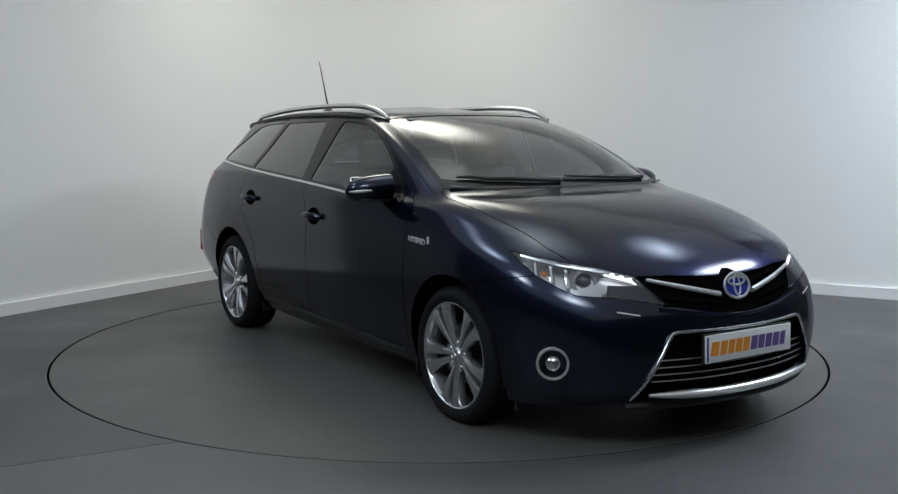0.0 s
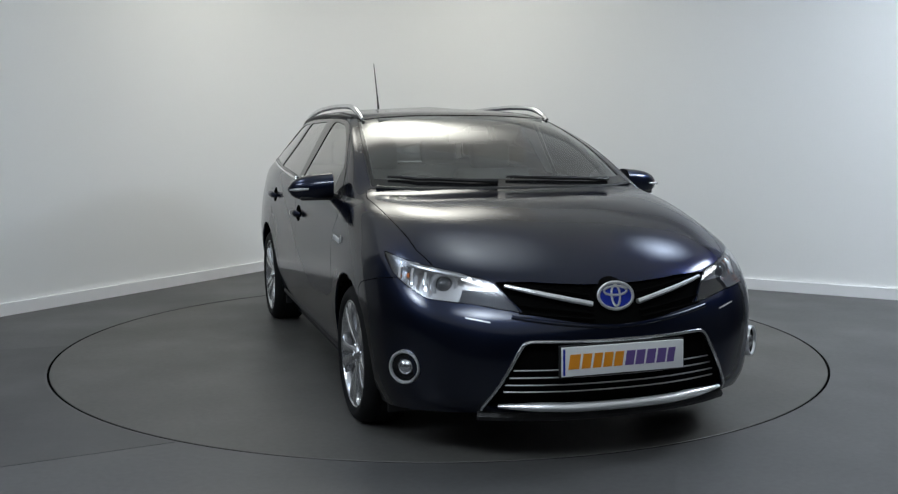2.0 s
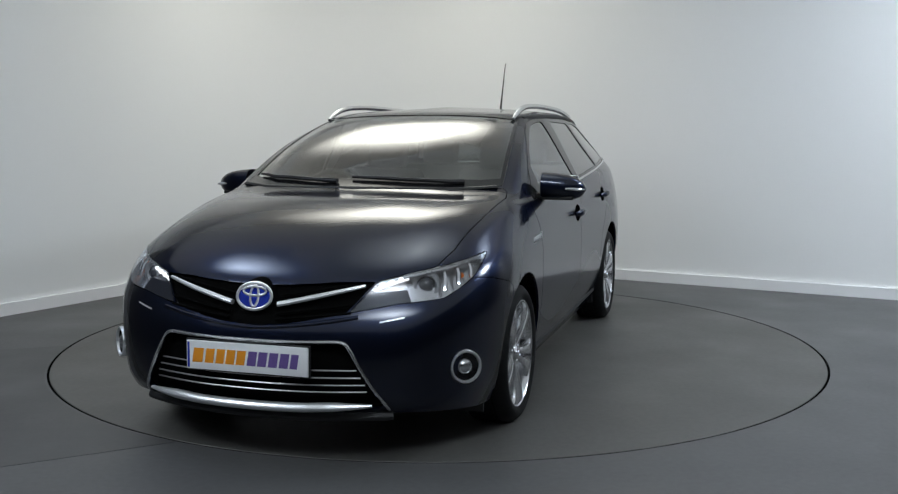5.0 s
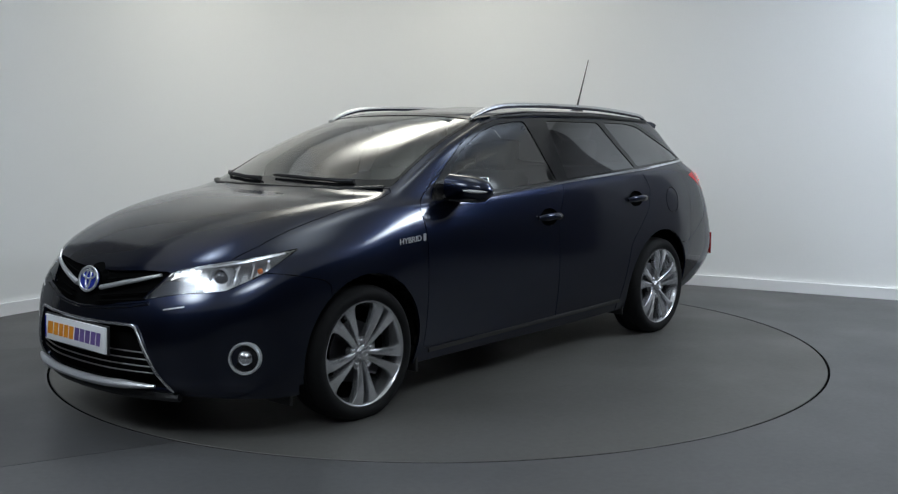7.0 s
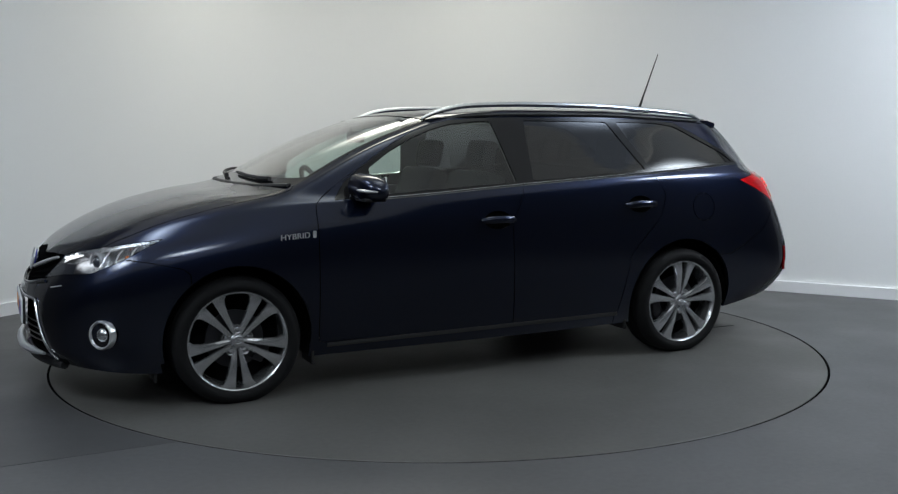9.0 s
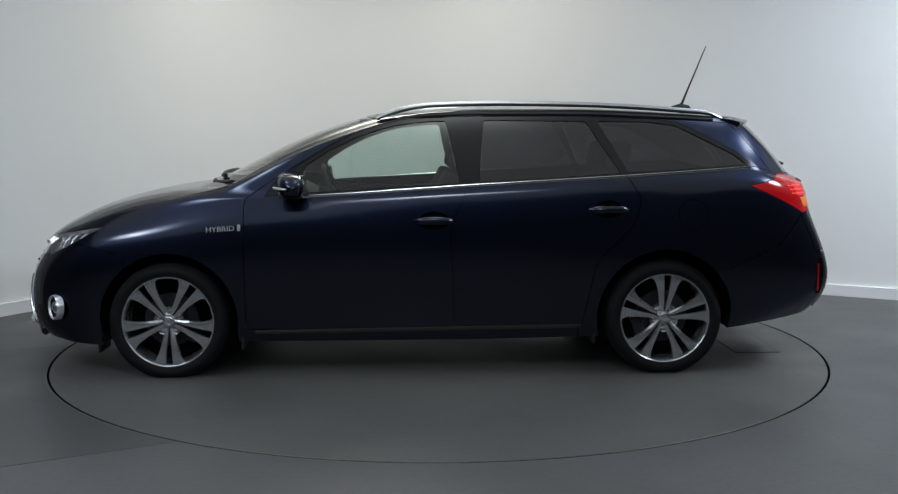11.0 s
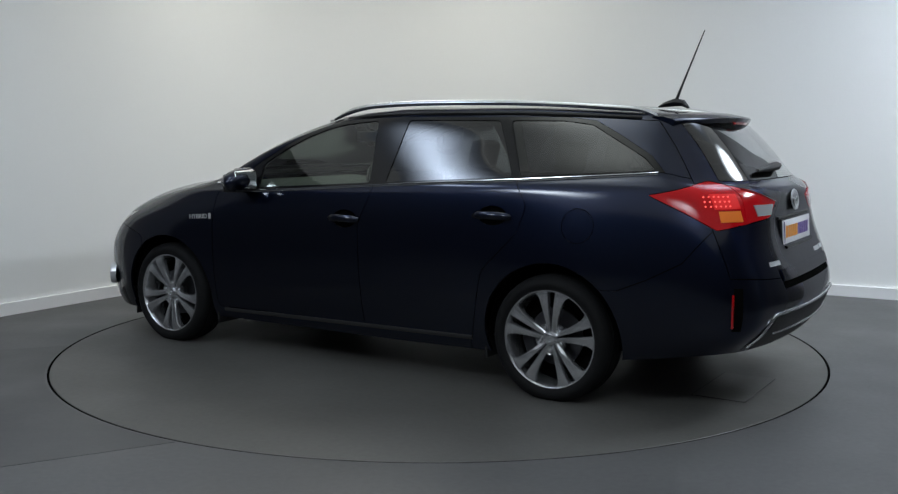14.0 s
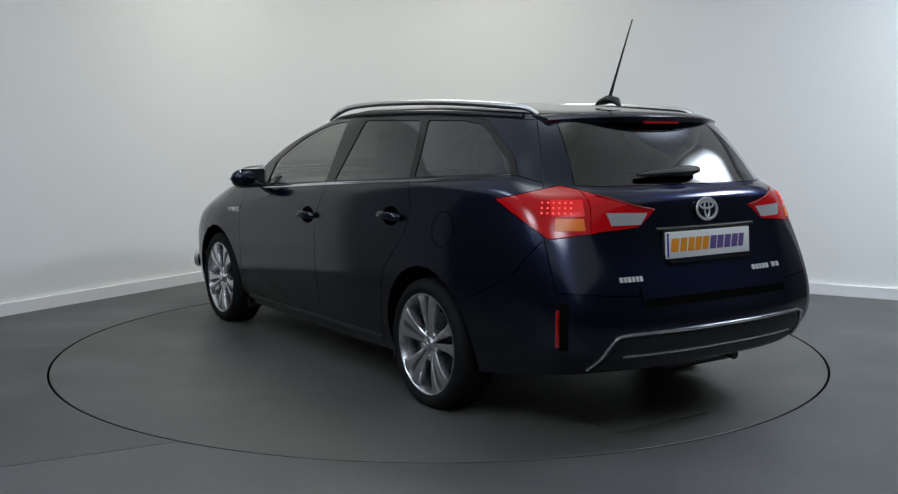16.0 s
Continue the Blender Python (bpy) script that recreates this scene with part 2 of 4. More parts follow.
def glow_mat(name, color, strength):
    """A softbox's cloth: brightest in the middle, fading to its edges."""
    m = bpy.data.materials.new(name)
    m.use_nodes = True
    nt = m.node_tree
    b = nt.nodes["Principled BSDF"]
    b.inputs["Base Color"].default_value = (0.80, 0.80, 0.79, 1)
    tc = nt.nodes.new("ShaderNodeTexCoord")
    gr = nt.nodes.new("ShaderNodeTexGradient")
    gr.gradient_type = "SPHERICAL"
    mp = nt.nodes.new("ShaderNodeMapping")
    mp.inputs["Location"].default_value = (-1, -1, 0)
    mp.inputs["Scale"].default_value = (2, 2, 0)
    nt.links.new(tc.outputs["Generated"], mp.inputs["Vector"])
    nt.links.new(mp.outputs[0], gr.inputs[0])
    ml = nt.nodes.new("ShaderNodeMath")
    ml.operation = "MULTIPLY_ADD"
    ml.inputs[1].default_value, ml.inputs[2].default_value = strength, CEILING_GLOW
    pw = nt.nodes.new("ShaderNodeMath")
    pw.operation = "POWER"
    pw.inputs[1].default_value = 2.0
    nt.links.new(gr.outputs["Fac"], pw.inputs[0])
    nt.links.new(pw.outputs[0], ml.inputs[0])
    b.inputs["Emission Color"].default_value = (*color, 1)
    nt.links.new(ml.outputs[0], b.inputs["Emission Strength"])
    return m


for sx, sy, sw, sd, power, tone in SOFTBOXES:
    body = part("softbox", box_bm(sw, sd, 0.03, (0, 0, 0.016), 0.005), CEIL)
    tagged(body, "unseen flat white softbox with a glowing cloth front, added under the ceiling", "softbox", "softboxes")
    cloth = bmesh.new()
    bmesh.ops.create_grid(cloth, x_segments=2, y_segments=2, size=0.5)
    bmesh.ops.scale(cloth, vec=(sw - .03, sd - .03, 1), verts=cloth.verts)
    part("diffuser", cloth, glow_mat("softbox_cloth", tone, power), body, "glowing white diffuser cloth", smooth=False)
    body.matrix_world = pose(sx, sy, ROOM_Z - 0.032)

# a flush cover let into the table
hatch = part("hatch_cover", box_bm(0.26, 0.53, 0.006, (0, 0, 0), 0.002, 1), TABLE, table, "flush grey cover plate")
hatch.matrix_local = pose(0, 0, 0, 0, 0, 195.6) @ pose(1.746, -0.606, 0.0, 0, 0, -16.0)
part("hatch_seam", box_bm(0.268, 0.538, 0.004, (0, 0, -0.0005)), BLACK, hatch, smooth=False)

# ---- the car: a smooth skin from feature lines, cut into panels ----
car = tagged(new("car"), "dark navy metallic estate car with silver roof rails on a turntable", "car")

# Feature lines from the lower edge up to the roof's middle. Each runs from the nose round the side to the tail.
FX, FY, FZ = [], [], []


def line(xs, ys, zs):
    FX.append(xs), FY.append(ys), FZ.append(zs)


line([2.17, 2.15, 2.06, 1.92, 1.68, 1.3, 0.92, 0.35, -0.25, -0.85, -1.3, -1.66, -2.08, -2.19, -2.23, -2.24],
     [0, 0.25, 0.515, 0.71, 0.81, 0.82, 0.8, 0.8, 0.8, 0.8, 0.81, 0.8, 0.71, 0.51, 0.25, 0],
     [0.2, 0.2, 0.2, 0.19, 0.17, 0.17, 0.18, 0.18, 0.18, 0.19, 0.2, 0.23, 0.29, 0.3, 0.3, 0.3])
line([2.215, 2.195, 2.105, 1.96, 1.7, 1.3, 0.92, 0.35, -0.25, -0.85, -1.3, -1.7, -2.15, -2.26, -2.3, -2.31],
     [0, 0.25, 0.535, 0.725, 0.84, 0.86, 0.835, 0.83, 0.83, 0.83, 0.84, 0.83, 0.755, 0.54, 0.25, 0],
     [0.28, 0.28, 0.28, 0.28, 0.27, 0.27, 0.265, 0.26, 0.265, 0.27, 0.29, 0.33, 0.39, 0.4, 0.4, 0.4])
line([2.21, 2.19, 2.1, 1.955, 1.7, 1.3, 0.92, 0.35, -0.25, -0.85, -1.3, -1.72, -2.165, -2.28, -2.32, -2.33],
     [0, 0.26, 0.57, 0.742, 0.858, 0.88, 0.862, 0.855, 0.855, 0.858, 0.87, 0.855, 0.775, 0.555, 0.26, 0],
     [0.42, 0.42, 0.42, 0.42, 0.42, 0.42, 0.42, 0.42, 0.42, 0.43, 0.44, 0.46, 0.5, 0.5, 0.5, 0.5])
line([2.188, 2.168, 2.075, 1.93, 1.69, 1.3, 0.92, 0.35, -0.25, -0.85, -1.3, -1.72, -2.14, -2.255, -2.285, -2.29],
     [0, 0.26, 0.57, 0.758, 0.858, 0.888, 0.872, 0.866, 0.866, 0.868, 0.88, 0.86, 0.775, 0.545, 0.26, 0],
     [0.535, 0.537, 0.55, 0.57, 0.59, 0.6, 0.6, 0.6, 0.6, 0.61, 0.62, 0.63, 0.64, 0.62, 0.61, 0.61])
line([2.115, 2.1, 2.01, 1.865, 1.655, 1.3, 0.92, 0.35, -0.25, -0.85, -1.3, -1.71, -2.063, -2.188, -2.21, -2.213],
     [0, 0.26, 0.54, 0.73, 0.835, 0.868, 0.868, 0.862, 0.862, 0.862, 0.862, 0.84, 0.772, 0.54, 0.26, 0],
     [0.64, 0.645, 0.67, 0.7, 0.735, 0.77, 0.78, 0.79, 0.8, 0.82, 0.83, 0.83, 0.82, 0.8, 0.79, 0.79])
line([2.085, 2.065, 1.955, 1.81, 1.63, 1.29, 0.92, 0.35, -0.25, -0.85, -1.3, -1.69, -1.992, -2.157, -2.192, -2.198],
     [0, 0.26, 0.52, 0.66, 0.745, 0.8, 0.815, 0.84, 0.845, 0.845, 0.835, 0.805, 0.75, 0.535, 0.26, 0],
     [0.705, 0.715, 0.755, 0.79, 0.825, 0.88, 0.92, 0.91, 0.94, 0.96, 0.98, 1, 0.96, 0.95, 0.945, 0.945])
line([1.8, 1.78, 1.69, 1.58, 1.44, 1.2, 0.92, 0.35, -0.25, -0.85, -1.3, -1.71, -1.963, -2.138, -2.178, -2.188],
     [0, 0.26, 0.5, 0.625, 0.7, 0.765, 0.795, 0.825, 0.83, 0.83, 0.815, 0.775, 0.722, 0.52, 0.26, 0],
     [0.872, 0.874, 0.887, 0.897, 0.907, 0.937, 0.945, 0.95, 0.98, 1.01, 1.03, 1.045, 1.01, 1, 1, 1])
line([1.43, 1.42, 1.36, 1.29, 1.2, 1.07, 0.9, 0.35, -0.25, -0.85, -1.3, -1.73, -1.933, -2.103, -2.148, -2.158],
     [0, 0.26, 0.49, 0.6, 0.675, 0.735, 0.775, 0.815, 0.82, 0.815, 0.795, 0.75, 0.695, 0.51, 0.26, 0],
     [0.972, 0.972, 0.967, 0.967, 0.967, 0.972, 0.965, 0.965, 1, 1.03, 1.05, 1.07, 1.035, 1.03, 1.03, 1.03])
line([1.17, 1.16, 1.115, 1.055, 0.99, 0.935, 0.875, 0.35, -0.25, -0.85, -1.3, -1.73, -1.912, -2.072, -2.127, -2.137],
     [0, 0.26, 0.48, 0.59, 0.66, 0.705, 0.745, 0.805, 0.808, 0.8, 0.78, 0.73, 0.665, 0.5, 0.26, 0],
     [1.005, 1.005, 1.003, 1.003, 1.01, 1.022, 1.02, 0.99, 1.02, 1.055, 1.075, 1.095, 1.06, 1.045, 1.045, 1.045])
line([0.755, 0.75, 0.715, 0.675, 0.63, 0.575, 0.515, 0.23, -0.25, -0.85, -1.25, -1.615, -1.823, -1.963, -2.013, -2.023],
     [0, 0.25, 0.467, 0.562, 0.617, 0.657, 0.682, 0.7, 0.71, 0.7, 0.685, 0.65, 0.605, 0.47, 0.25, 0],
     [1.221, 1.22, 1.214, 1.206, 1.202, 1.203, 1.208, 1.19, 1.2, 1.21, 1.215, 1.215, 1.19, 1.19, 1.19, 1.19])
line([0.225, 0.22, 0.2, 0.17, 0.135, 0.095, 0.045, -0.08, -0.3, -0.85, -1.2, -1.5, -1.7, -1.82, -1.86, -1.87],
     [0, 0.24, 0.42, 0.5, 0.54, 0.565, 0.585, 0.6, 0.61, 0.6, 0.585, 0.56, 0.53, 0.44, 0.24, 0],
     [1.393, 1.39, 1.38, 1.372, 1.366, 1.363, 1.362, 1.36, 1.37, 1.37, 1.36, 1.345, 1.335, 1.335, 1.34, 1.34])
line([0, -0.01, -0.03, -0.05, -0.08, -0.1, -0.13, -0.2, -0.35, -0.85, -1.15, -1.45, -1.62, -1.74, -1.78, -1.79],
     [0, 0.2, 0.34, 0.41, 0.45, 0.47, 0.49, 0.5, 0.51, 0.5, 0.49, 0.47, 0.44, 0.36, 0.2, 0],
     [1.405, 1.403, 1.398, 1.395, 1.394, 1.395, 1.397, 1.402, 1.408, 1.408, 1.4, 1.385, 1.375, 1.37, 1.37, 1.37])
line([-0.3, -0.32, -0.34, -0.36, -0.38, -0.4, -0.43, -0.5, -0.6, -0.9, -1.1, -1.2, -1.3, -1.35, -1.38, -1.4],
     [0, 0, 0, 0, 0, 0, 0, 0, 0, 0, 0, 0, 0, 0, 0, 0],
     [1.433, 1.433, 1.434, 1.434, 1.434, 1.434, 1.435, 1.435, 1.436, 1.432, 1.426, 1.42, 1.413, 1.41, 1.408, 1.407])

NU, NV = 12, 8      # steps between columns and between lines


def slopes(a):
    """Shape-keeping slopes along the last axis, even steps."""
    d = np.diff(a, axis=-1)
    m = np.zeros_like(a)
    p = d[..., :-1] * d[..., 1:]
    mean = (d[..., :-1] + d[..., 1:]) / 2
    lim = 3 * np.minimum(np.abs(d[..., :-1]), np.abs(d[..., 1:]))
    m[..., 1:-1] = np.where(p > 0, np.sign(mean) * np.minimum(np.abs(mean), lim), 0)
    m[..., 0], m[..., -1] = d[..., 0], d[..., -1]
    return m


def dense(a, n):
    """Smooth curve through even steps of the last axis, n pieces a step."""
    m = slopes(a)
    t = np.linspace(0, 1, n, endpoint=False)
    h00, h10, h01, h11 = 2 * t**3 - 3 * t**2 + 1, t**3 - 2 * t**2 + t, -2 * t**3 + 3 * t**2, t**3 - t**2
    seg = a[..., :-1, None] * h00 + m[..., :-1, None] * h10 + a[..., 1:, None] * h01 + m[..., 1:, None] * h11
    seg = seg.reshape(*a.shape[:-1], -1)
    return np.concatenate([seg, a[..., -1:]], -1)


def soften(g, passes):
    for _ in range(passes):
        h = g.copy()
        h[1:-1, 1:-1] = (g[1:-1, 1:-1] * 2 + g[:-2, 1:-1] + g[2:, 1:-1] + g[1:-1, :-2] + g[1:-1, 2:]) / 6
        h[0, 1:-1] = (g[0, 1:-1] * 2 + g[0, :-2] + g[0, 2:]) / 4
        # along the middle plane the mirrored half lies on the other side
        for e, i in ((0, 1), (-1, -2)):
            h[1:-1, e] = (g[1:-1, e] * 2 + g[:-2, e] + g[2:, e] + 2 * g[1:-1, i]) / 6
            h[1:-1, e, 1] = 0
        g = h
    return g


NET = np.stack([np.array(FX), np.array(FY), np.array(FZ)], -1)
GRID = dense(np.moveaxis(NET, -1, 0), NU)                       # 3, lines, columns
GRID = dense(np.swapaxes(GRID, 1, 2), NV)                       # 3, columns, rows
GRID = np.moveaxis(GRID, 0, -1).swapaxes(0, 1)                  # rows, columns, 3
GRID = soften(GRID, 14)
GRID[-1, :, 1] = 0
ROWS, COLS = GRID.shape[:2]


def skin():
    """Half of the skin (the car's own left side) as a bmesh; each face knows its row and column."""
    bm = bmesh.new()
    r_key, c_key = bm.faces.layers.float.new("row"), bm.faces.layers.float.new("col")
    tag = bm.faces.layers.int.new("panel")
    vs = [[bm.verts.new(GRID[i, j]) for j in range(COLS)] for i in range(ROWS)]
    for i in range(ROWS - 1):
        for j in range(COLS - 1):
            f = bm.faces.new((vs[i][j], vs[i][j + 1], vs[i + 1][j + 1], vs[i + 1][j]))
            f[r_key], f[c_key] = (i + 0.5) / NV, (j + 0.5) / NU
    bmesh.ops.remove_doubles(bm, verts=bm.verts, dist=1e-5)
    bm.normal_update()
    return bm, r_key, c_key, tag


SKIN, ROW, COL, TAG = skin()
SIDE, FRONT, TOP = Vector((0, 1, 0)), Vector((1, 0, 0)), Vector((0, 0, 1))


def frame_of(d):
    d = d.normalized()
    a = d.cross(Vector((0, 0, 1)))
    a = a.normalized() if a.length > 1e-4 else Vector((1, 0, 0))
    return a, d.cross(a)


def rounded(pts, r, n=4):
    """Rounds the corners of a closed line of 3D points."""
    out = []
    k = len(pts)
    for i in range(k):
        p, a, b = Vector(pts[i]), Vector(pts[i - 1]), Vector(pts[(i + 1) % k])
        ra, rb = min(r, (a - p).length * 0.45), min(r, (b - p).length * 0.45)
        s, e = p + (a - p).normalized() * ra, p + (b - p).normalized() * rb
        for j in range(n + 1):
            t = j / n
            out.append(s * (1 - t)**2 + p * 2 * t * (1 - t) + e * t * t)
    return out


def inside(q, poly):
    c = False
    k = len(poly)
    for i in range(k):
        (x1, y1), (x2, y2) = poly[i], poly[i - 1]
        if (y1 > q[1]) != (y2 > q[1]) and q[0] < (x2 - x1) * (q[1] - y1) / (y2 - y1) + x1:
            c = not c
    return c


def cut(pts, d, number, ok=lambda f: True, close=True):
    """Cuts the skin along a closed line as seen along d, and numbers the faces within it."""
    a, b = frame_of(d)
    pts = [Vector(p) for p in pts]
    flat = [(p.dot(a), p.dot(b)) for p in pts]
    x0, x1 = min(q[0] for q in flat) - 0.03, max(q[0] for q in flat) + 0.03
    y0, y1 = min(q[1] for q in flat) - 0.03, max(q[1] for q in flat) + 0.03

    def near(lo_x, hi_x, lo_y, hi_y, faces):
        out = []
        for f in faces:
            us = [v.co.dot(a) for v in f.verts]
            if min(us) > hi_x or max(us) < lo_x:
                continue
            ws = [v.co.dot(b) for v in f.verts]
            if min(ws) > hi_y or max(ws) < lo_y:
                continue
            out.append(f)
        return out

    SKIN.normal_update()
    pool = [f for f in near(x0, x1, y0, y1, SKIN.faces) if f.normal.dot(d) > 0.02 and ok(f)]
    for i in range(len(pts)):
        p, q = flat[i - 1], flat[i]
        if math.dist(p, q) < 1e-5:
            continue
        e = 0.004
        some = near(min(p[0], q[0]) - e, max(p[0], q[0]) + e, min(p[1], q[1]) - e, max(p[1], q[1]) + e, pool)
        if not some:
            continue
        nrm = (pts[i] - pts[i - 1]).cross(d)
        geom = set(some)
        for f in some:
            geom.update(f.verts), geom.update(f.edges)
        bmesh.ops.bisect_plane(SKIN, geom=list(geom), dist=1e-6, plane_co=pts[i], plane_no=nrm.normalized())
        pool = [f for f in near(x0, x1, y0, y1, SKIN.faces) if f.normal.dot(d) > 0.02 and ok(f)]
    for f in pool:
        if f.normal.dot(d) > 0.02:
            m = f.calc_center_median()
            if inside((m.dot(a), m.dot(b)), flat):
                f[TAG] = number


def S(x, z):
    return Vector((x, 0, z))


def F(y, z):
    return Vector((0, y, z))


def T(x, y):
    return Vector((x, y, 0))


(SHELL, ROOF, HOOD, BUMPER, DOOR_F, DOOR_R, QUARTER, TAILGATE, REAR_BUMPER, FRAME, GL_F, GL_R, GL_Q, SCREEN, SCREEN_EDGE, REAR_GLASS,
 LAMP_F, LAMP_R, LAMP_R_IN, GRILLE, LOW_GRILLE, ARCH, FLAP, FOG, POCKET) = range(25)

for f in SKIN.faces:
    r, c = f[ROW], f[COL]
    if r > 10:
        f[TAG] = ROOF
    elif r > 8 and c < 4.4:
        f[TAG] = SCREEN if c < 4.1 and 8.22 < r < 9.9 else SCREEN_EDGE
    elif r > 8 and c > 12.6:
        f[TAG] = REAR_GLASS
    elif c > 12.0 and r > 3.0:
        f[TAG] = TAILGATE
    elif c > 10.2 and r < 4.4:
        f[TAG] = REAR_BUMPER
    elif r < 5 and f.calc_center_median().x > 1.3:
        f[TAG] = BUMPER if f.calc_center_median().x > 1.88 else SHELL
    elif 9 < c < 13 and r < 8:
        f[TAG] = QUARTER

hood_line = [T(2.4, -.1), T(2.4, .5), T(2.05, .50), T(1.93, .64), T(1.75, .69), T(1.4, .715), T(1.08, .73), T(1.0, .715), T(.98, .69), T(1.055, .60), T(1.115, .48), T(1.16, .26), T(1.17, -.1)]
cut(hood_line, TOP, HOOD, lambda f: f[ROW] > 4.3 and f[ROW] < 8.2)
cut([S(2.5, .10), S(2.5, .705), S(1.80, .705), S(1.72, .695), S(1.62, .674), S(1.55, .656), S(1.52, .63), S(1.5, .10)], SIDE, BUMPER, lambda f: f[ROW] < 5.3 and f.calc_center_median().x < 1.9)
# the seam from the tail lamp forward to the rear arch
cut([S(-1.3, .95), S(-2.03, .95), S(-2.05, .85), S(-1.93, .70), S(-1.78, .62), S(-1.64, .56), S(-1.3, .56)], SIDE, QUARTER, lambda f: f[TAG] in (REAR_BUMPER, QUARTER))
# doors, side windows
cut(rounded([S(.905, .25), S(.905, .93), S(.78, 1.02), S(.40, 1.25), S(.05, 1.352), S(-.26, 1.36), S(-.245, .95), S(-.17, .80), S(-.19, .25)], .03), SIDE, DOOR_F, lambda f: f[ROW] < 10.2)
cut(rounded([S(-.185, .25), S(-.165, .80), S(-.24, .95), S(-.265, 1.36), S(-.93, 1.353), S(-1.09, 1.05), S(-1.17, .93), S(-1.13, .80), S(-.93, .60), S(-.86, .25)], .03), SIDE, DOOR_R, lambda f: f[ROW] < 10.2)
dlo = [S(.80, .95), S(.74, 1.03), S(.62, 1.112), S(.47, 1.205), S(.326, 1.277), S(.2, 1.318), S(.095, 1.34), S(-.05, 1.352), S(-.3, 1.358), S(-.9, 1.353), S(-1.25, 1.349), S(-1.41, 1.33),
       S(-1.55, 1.262), S(-1.72, 1.17), S(-1.80, 1.095), S(-1.1, 1.047), S(-.238, .995), S(.3, .958)]
cut(dlo, SIDE, FRAME, lambda f: f[ROW] < 10.4 and f[ROW] > 5)
cut(rounded([S(.60, .965), S(.60, 1.10), S(.47, 1.182), S(.326, 1.252), S(.2, 1.295), S(.095, 1.320), S(-.05, 1.335), S(-.145, 1.338), S(-.215, 1.012)], .02, 3), SIDE, GL_F, lambda f: 5 < f[ROW] < 10.4)
cut(rounded([S(-.315, 1.018), S(-.35, 1.342), S(-.90, 1.336), S(-1.065, 1.062)], .02, 3), SIDE, GL_R, lambda f: 5 < f[ROW] < 10.4)
cut(rounded([S(-1.105, 1.066), S(-.965, 1.336), S(-1.25, 1.332), S(-1.40, 1.312), S(-1.53, 1.245), S(-1.70, 1.157), S(-1.76, 1.104)], .02, 3), SIDE, GL_Q, lambda f: 5 < f[ROW] < 10.4)
# lamps, grilles
cut(rounded([(1.62, .79, .792), (1.787, .783, .708), (1.87, .745, .668), (1.939, .706, .638), (2.038, .545, .624), (2.093, .365, .592), (2.018, .467, .706), (1.944, .58, .735), (1.808, .714, .762)], .015, 3), Vector((.75, .66, 0)), LAMP_F)
cut([F(-.1, .54), F(.0, .538), F(.13, .548), F(.25, .568), F(.368, .590), F(.458, .702), F(.30, .700), F(.13, .686), F(0, .682), F(-.1, .682)], FRONT, GRILLE)
cut(rounded([F(-.7, .485), F(.385, .485), F(.52, .25), F(.50, .225), F(-.7, .225)], .03), FRONT, LOW_GRILLE)
tail = [(-1.755, .80, .995), (-1.99, .64, 1.058), (-2.06, .565, 1.035), (-2.188, .285, .958), (-2.192, .385, .886), (-2.144, .614, .868), (-2.06, .755, .846)]
cut(rounded(tail, .012, 3), Vector((-.72, .70, 0)), LAMP_R)
cut([F(.565, 1.1), F(.62, .8), F(.2, .8), F(.2, 1.1)], -FRONT, LAMP_R_IN, lambda f: f[TAG] == LAMP_R)
# wheel arches and the fuel flap
for wx, wr in ((1.30, .352), (-1.30, .358)):
    cut([S(wx + wr * math.cos(2 * math.pi * k / 40), .305 + wr * math.sin(2 * math.pi * k / 40)) for k in range(40)], SIDE, ARCH, lambda f: f[ROW] < 6)
for f in SKIN.faces:
    m = f.calc_center_median()
    if m.z < .3 and (abs(m.x - 1.30) < .35 or abs(m.x + 1.30) < .35) and m.y > .5 and f[ROW] < 2:
        f[TAG] = ARCH
cut([S(-1.44 + .08 * math.cos(k * math.pi / 12), .845 + .08 * math.sin(k * math.pi / 12)) for k in range(24)], SIDE, FLAP, lambda f: f[ROW] < 7)
for hx, hz in ((-.077, .815), (-.988, .871)):
    cut([S(hx + .078 * math.cos(k * math.pi / 12), hz + .004 + .046 * math.sin(k * math.pi / 12)) for k in range(24)], SIDE, POCKET, lambda f: f[ROW] < 7)
SKIN.normal_update()


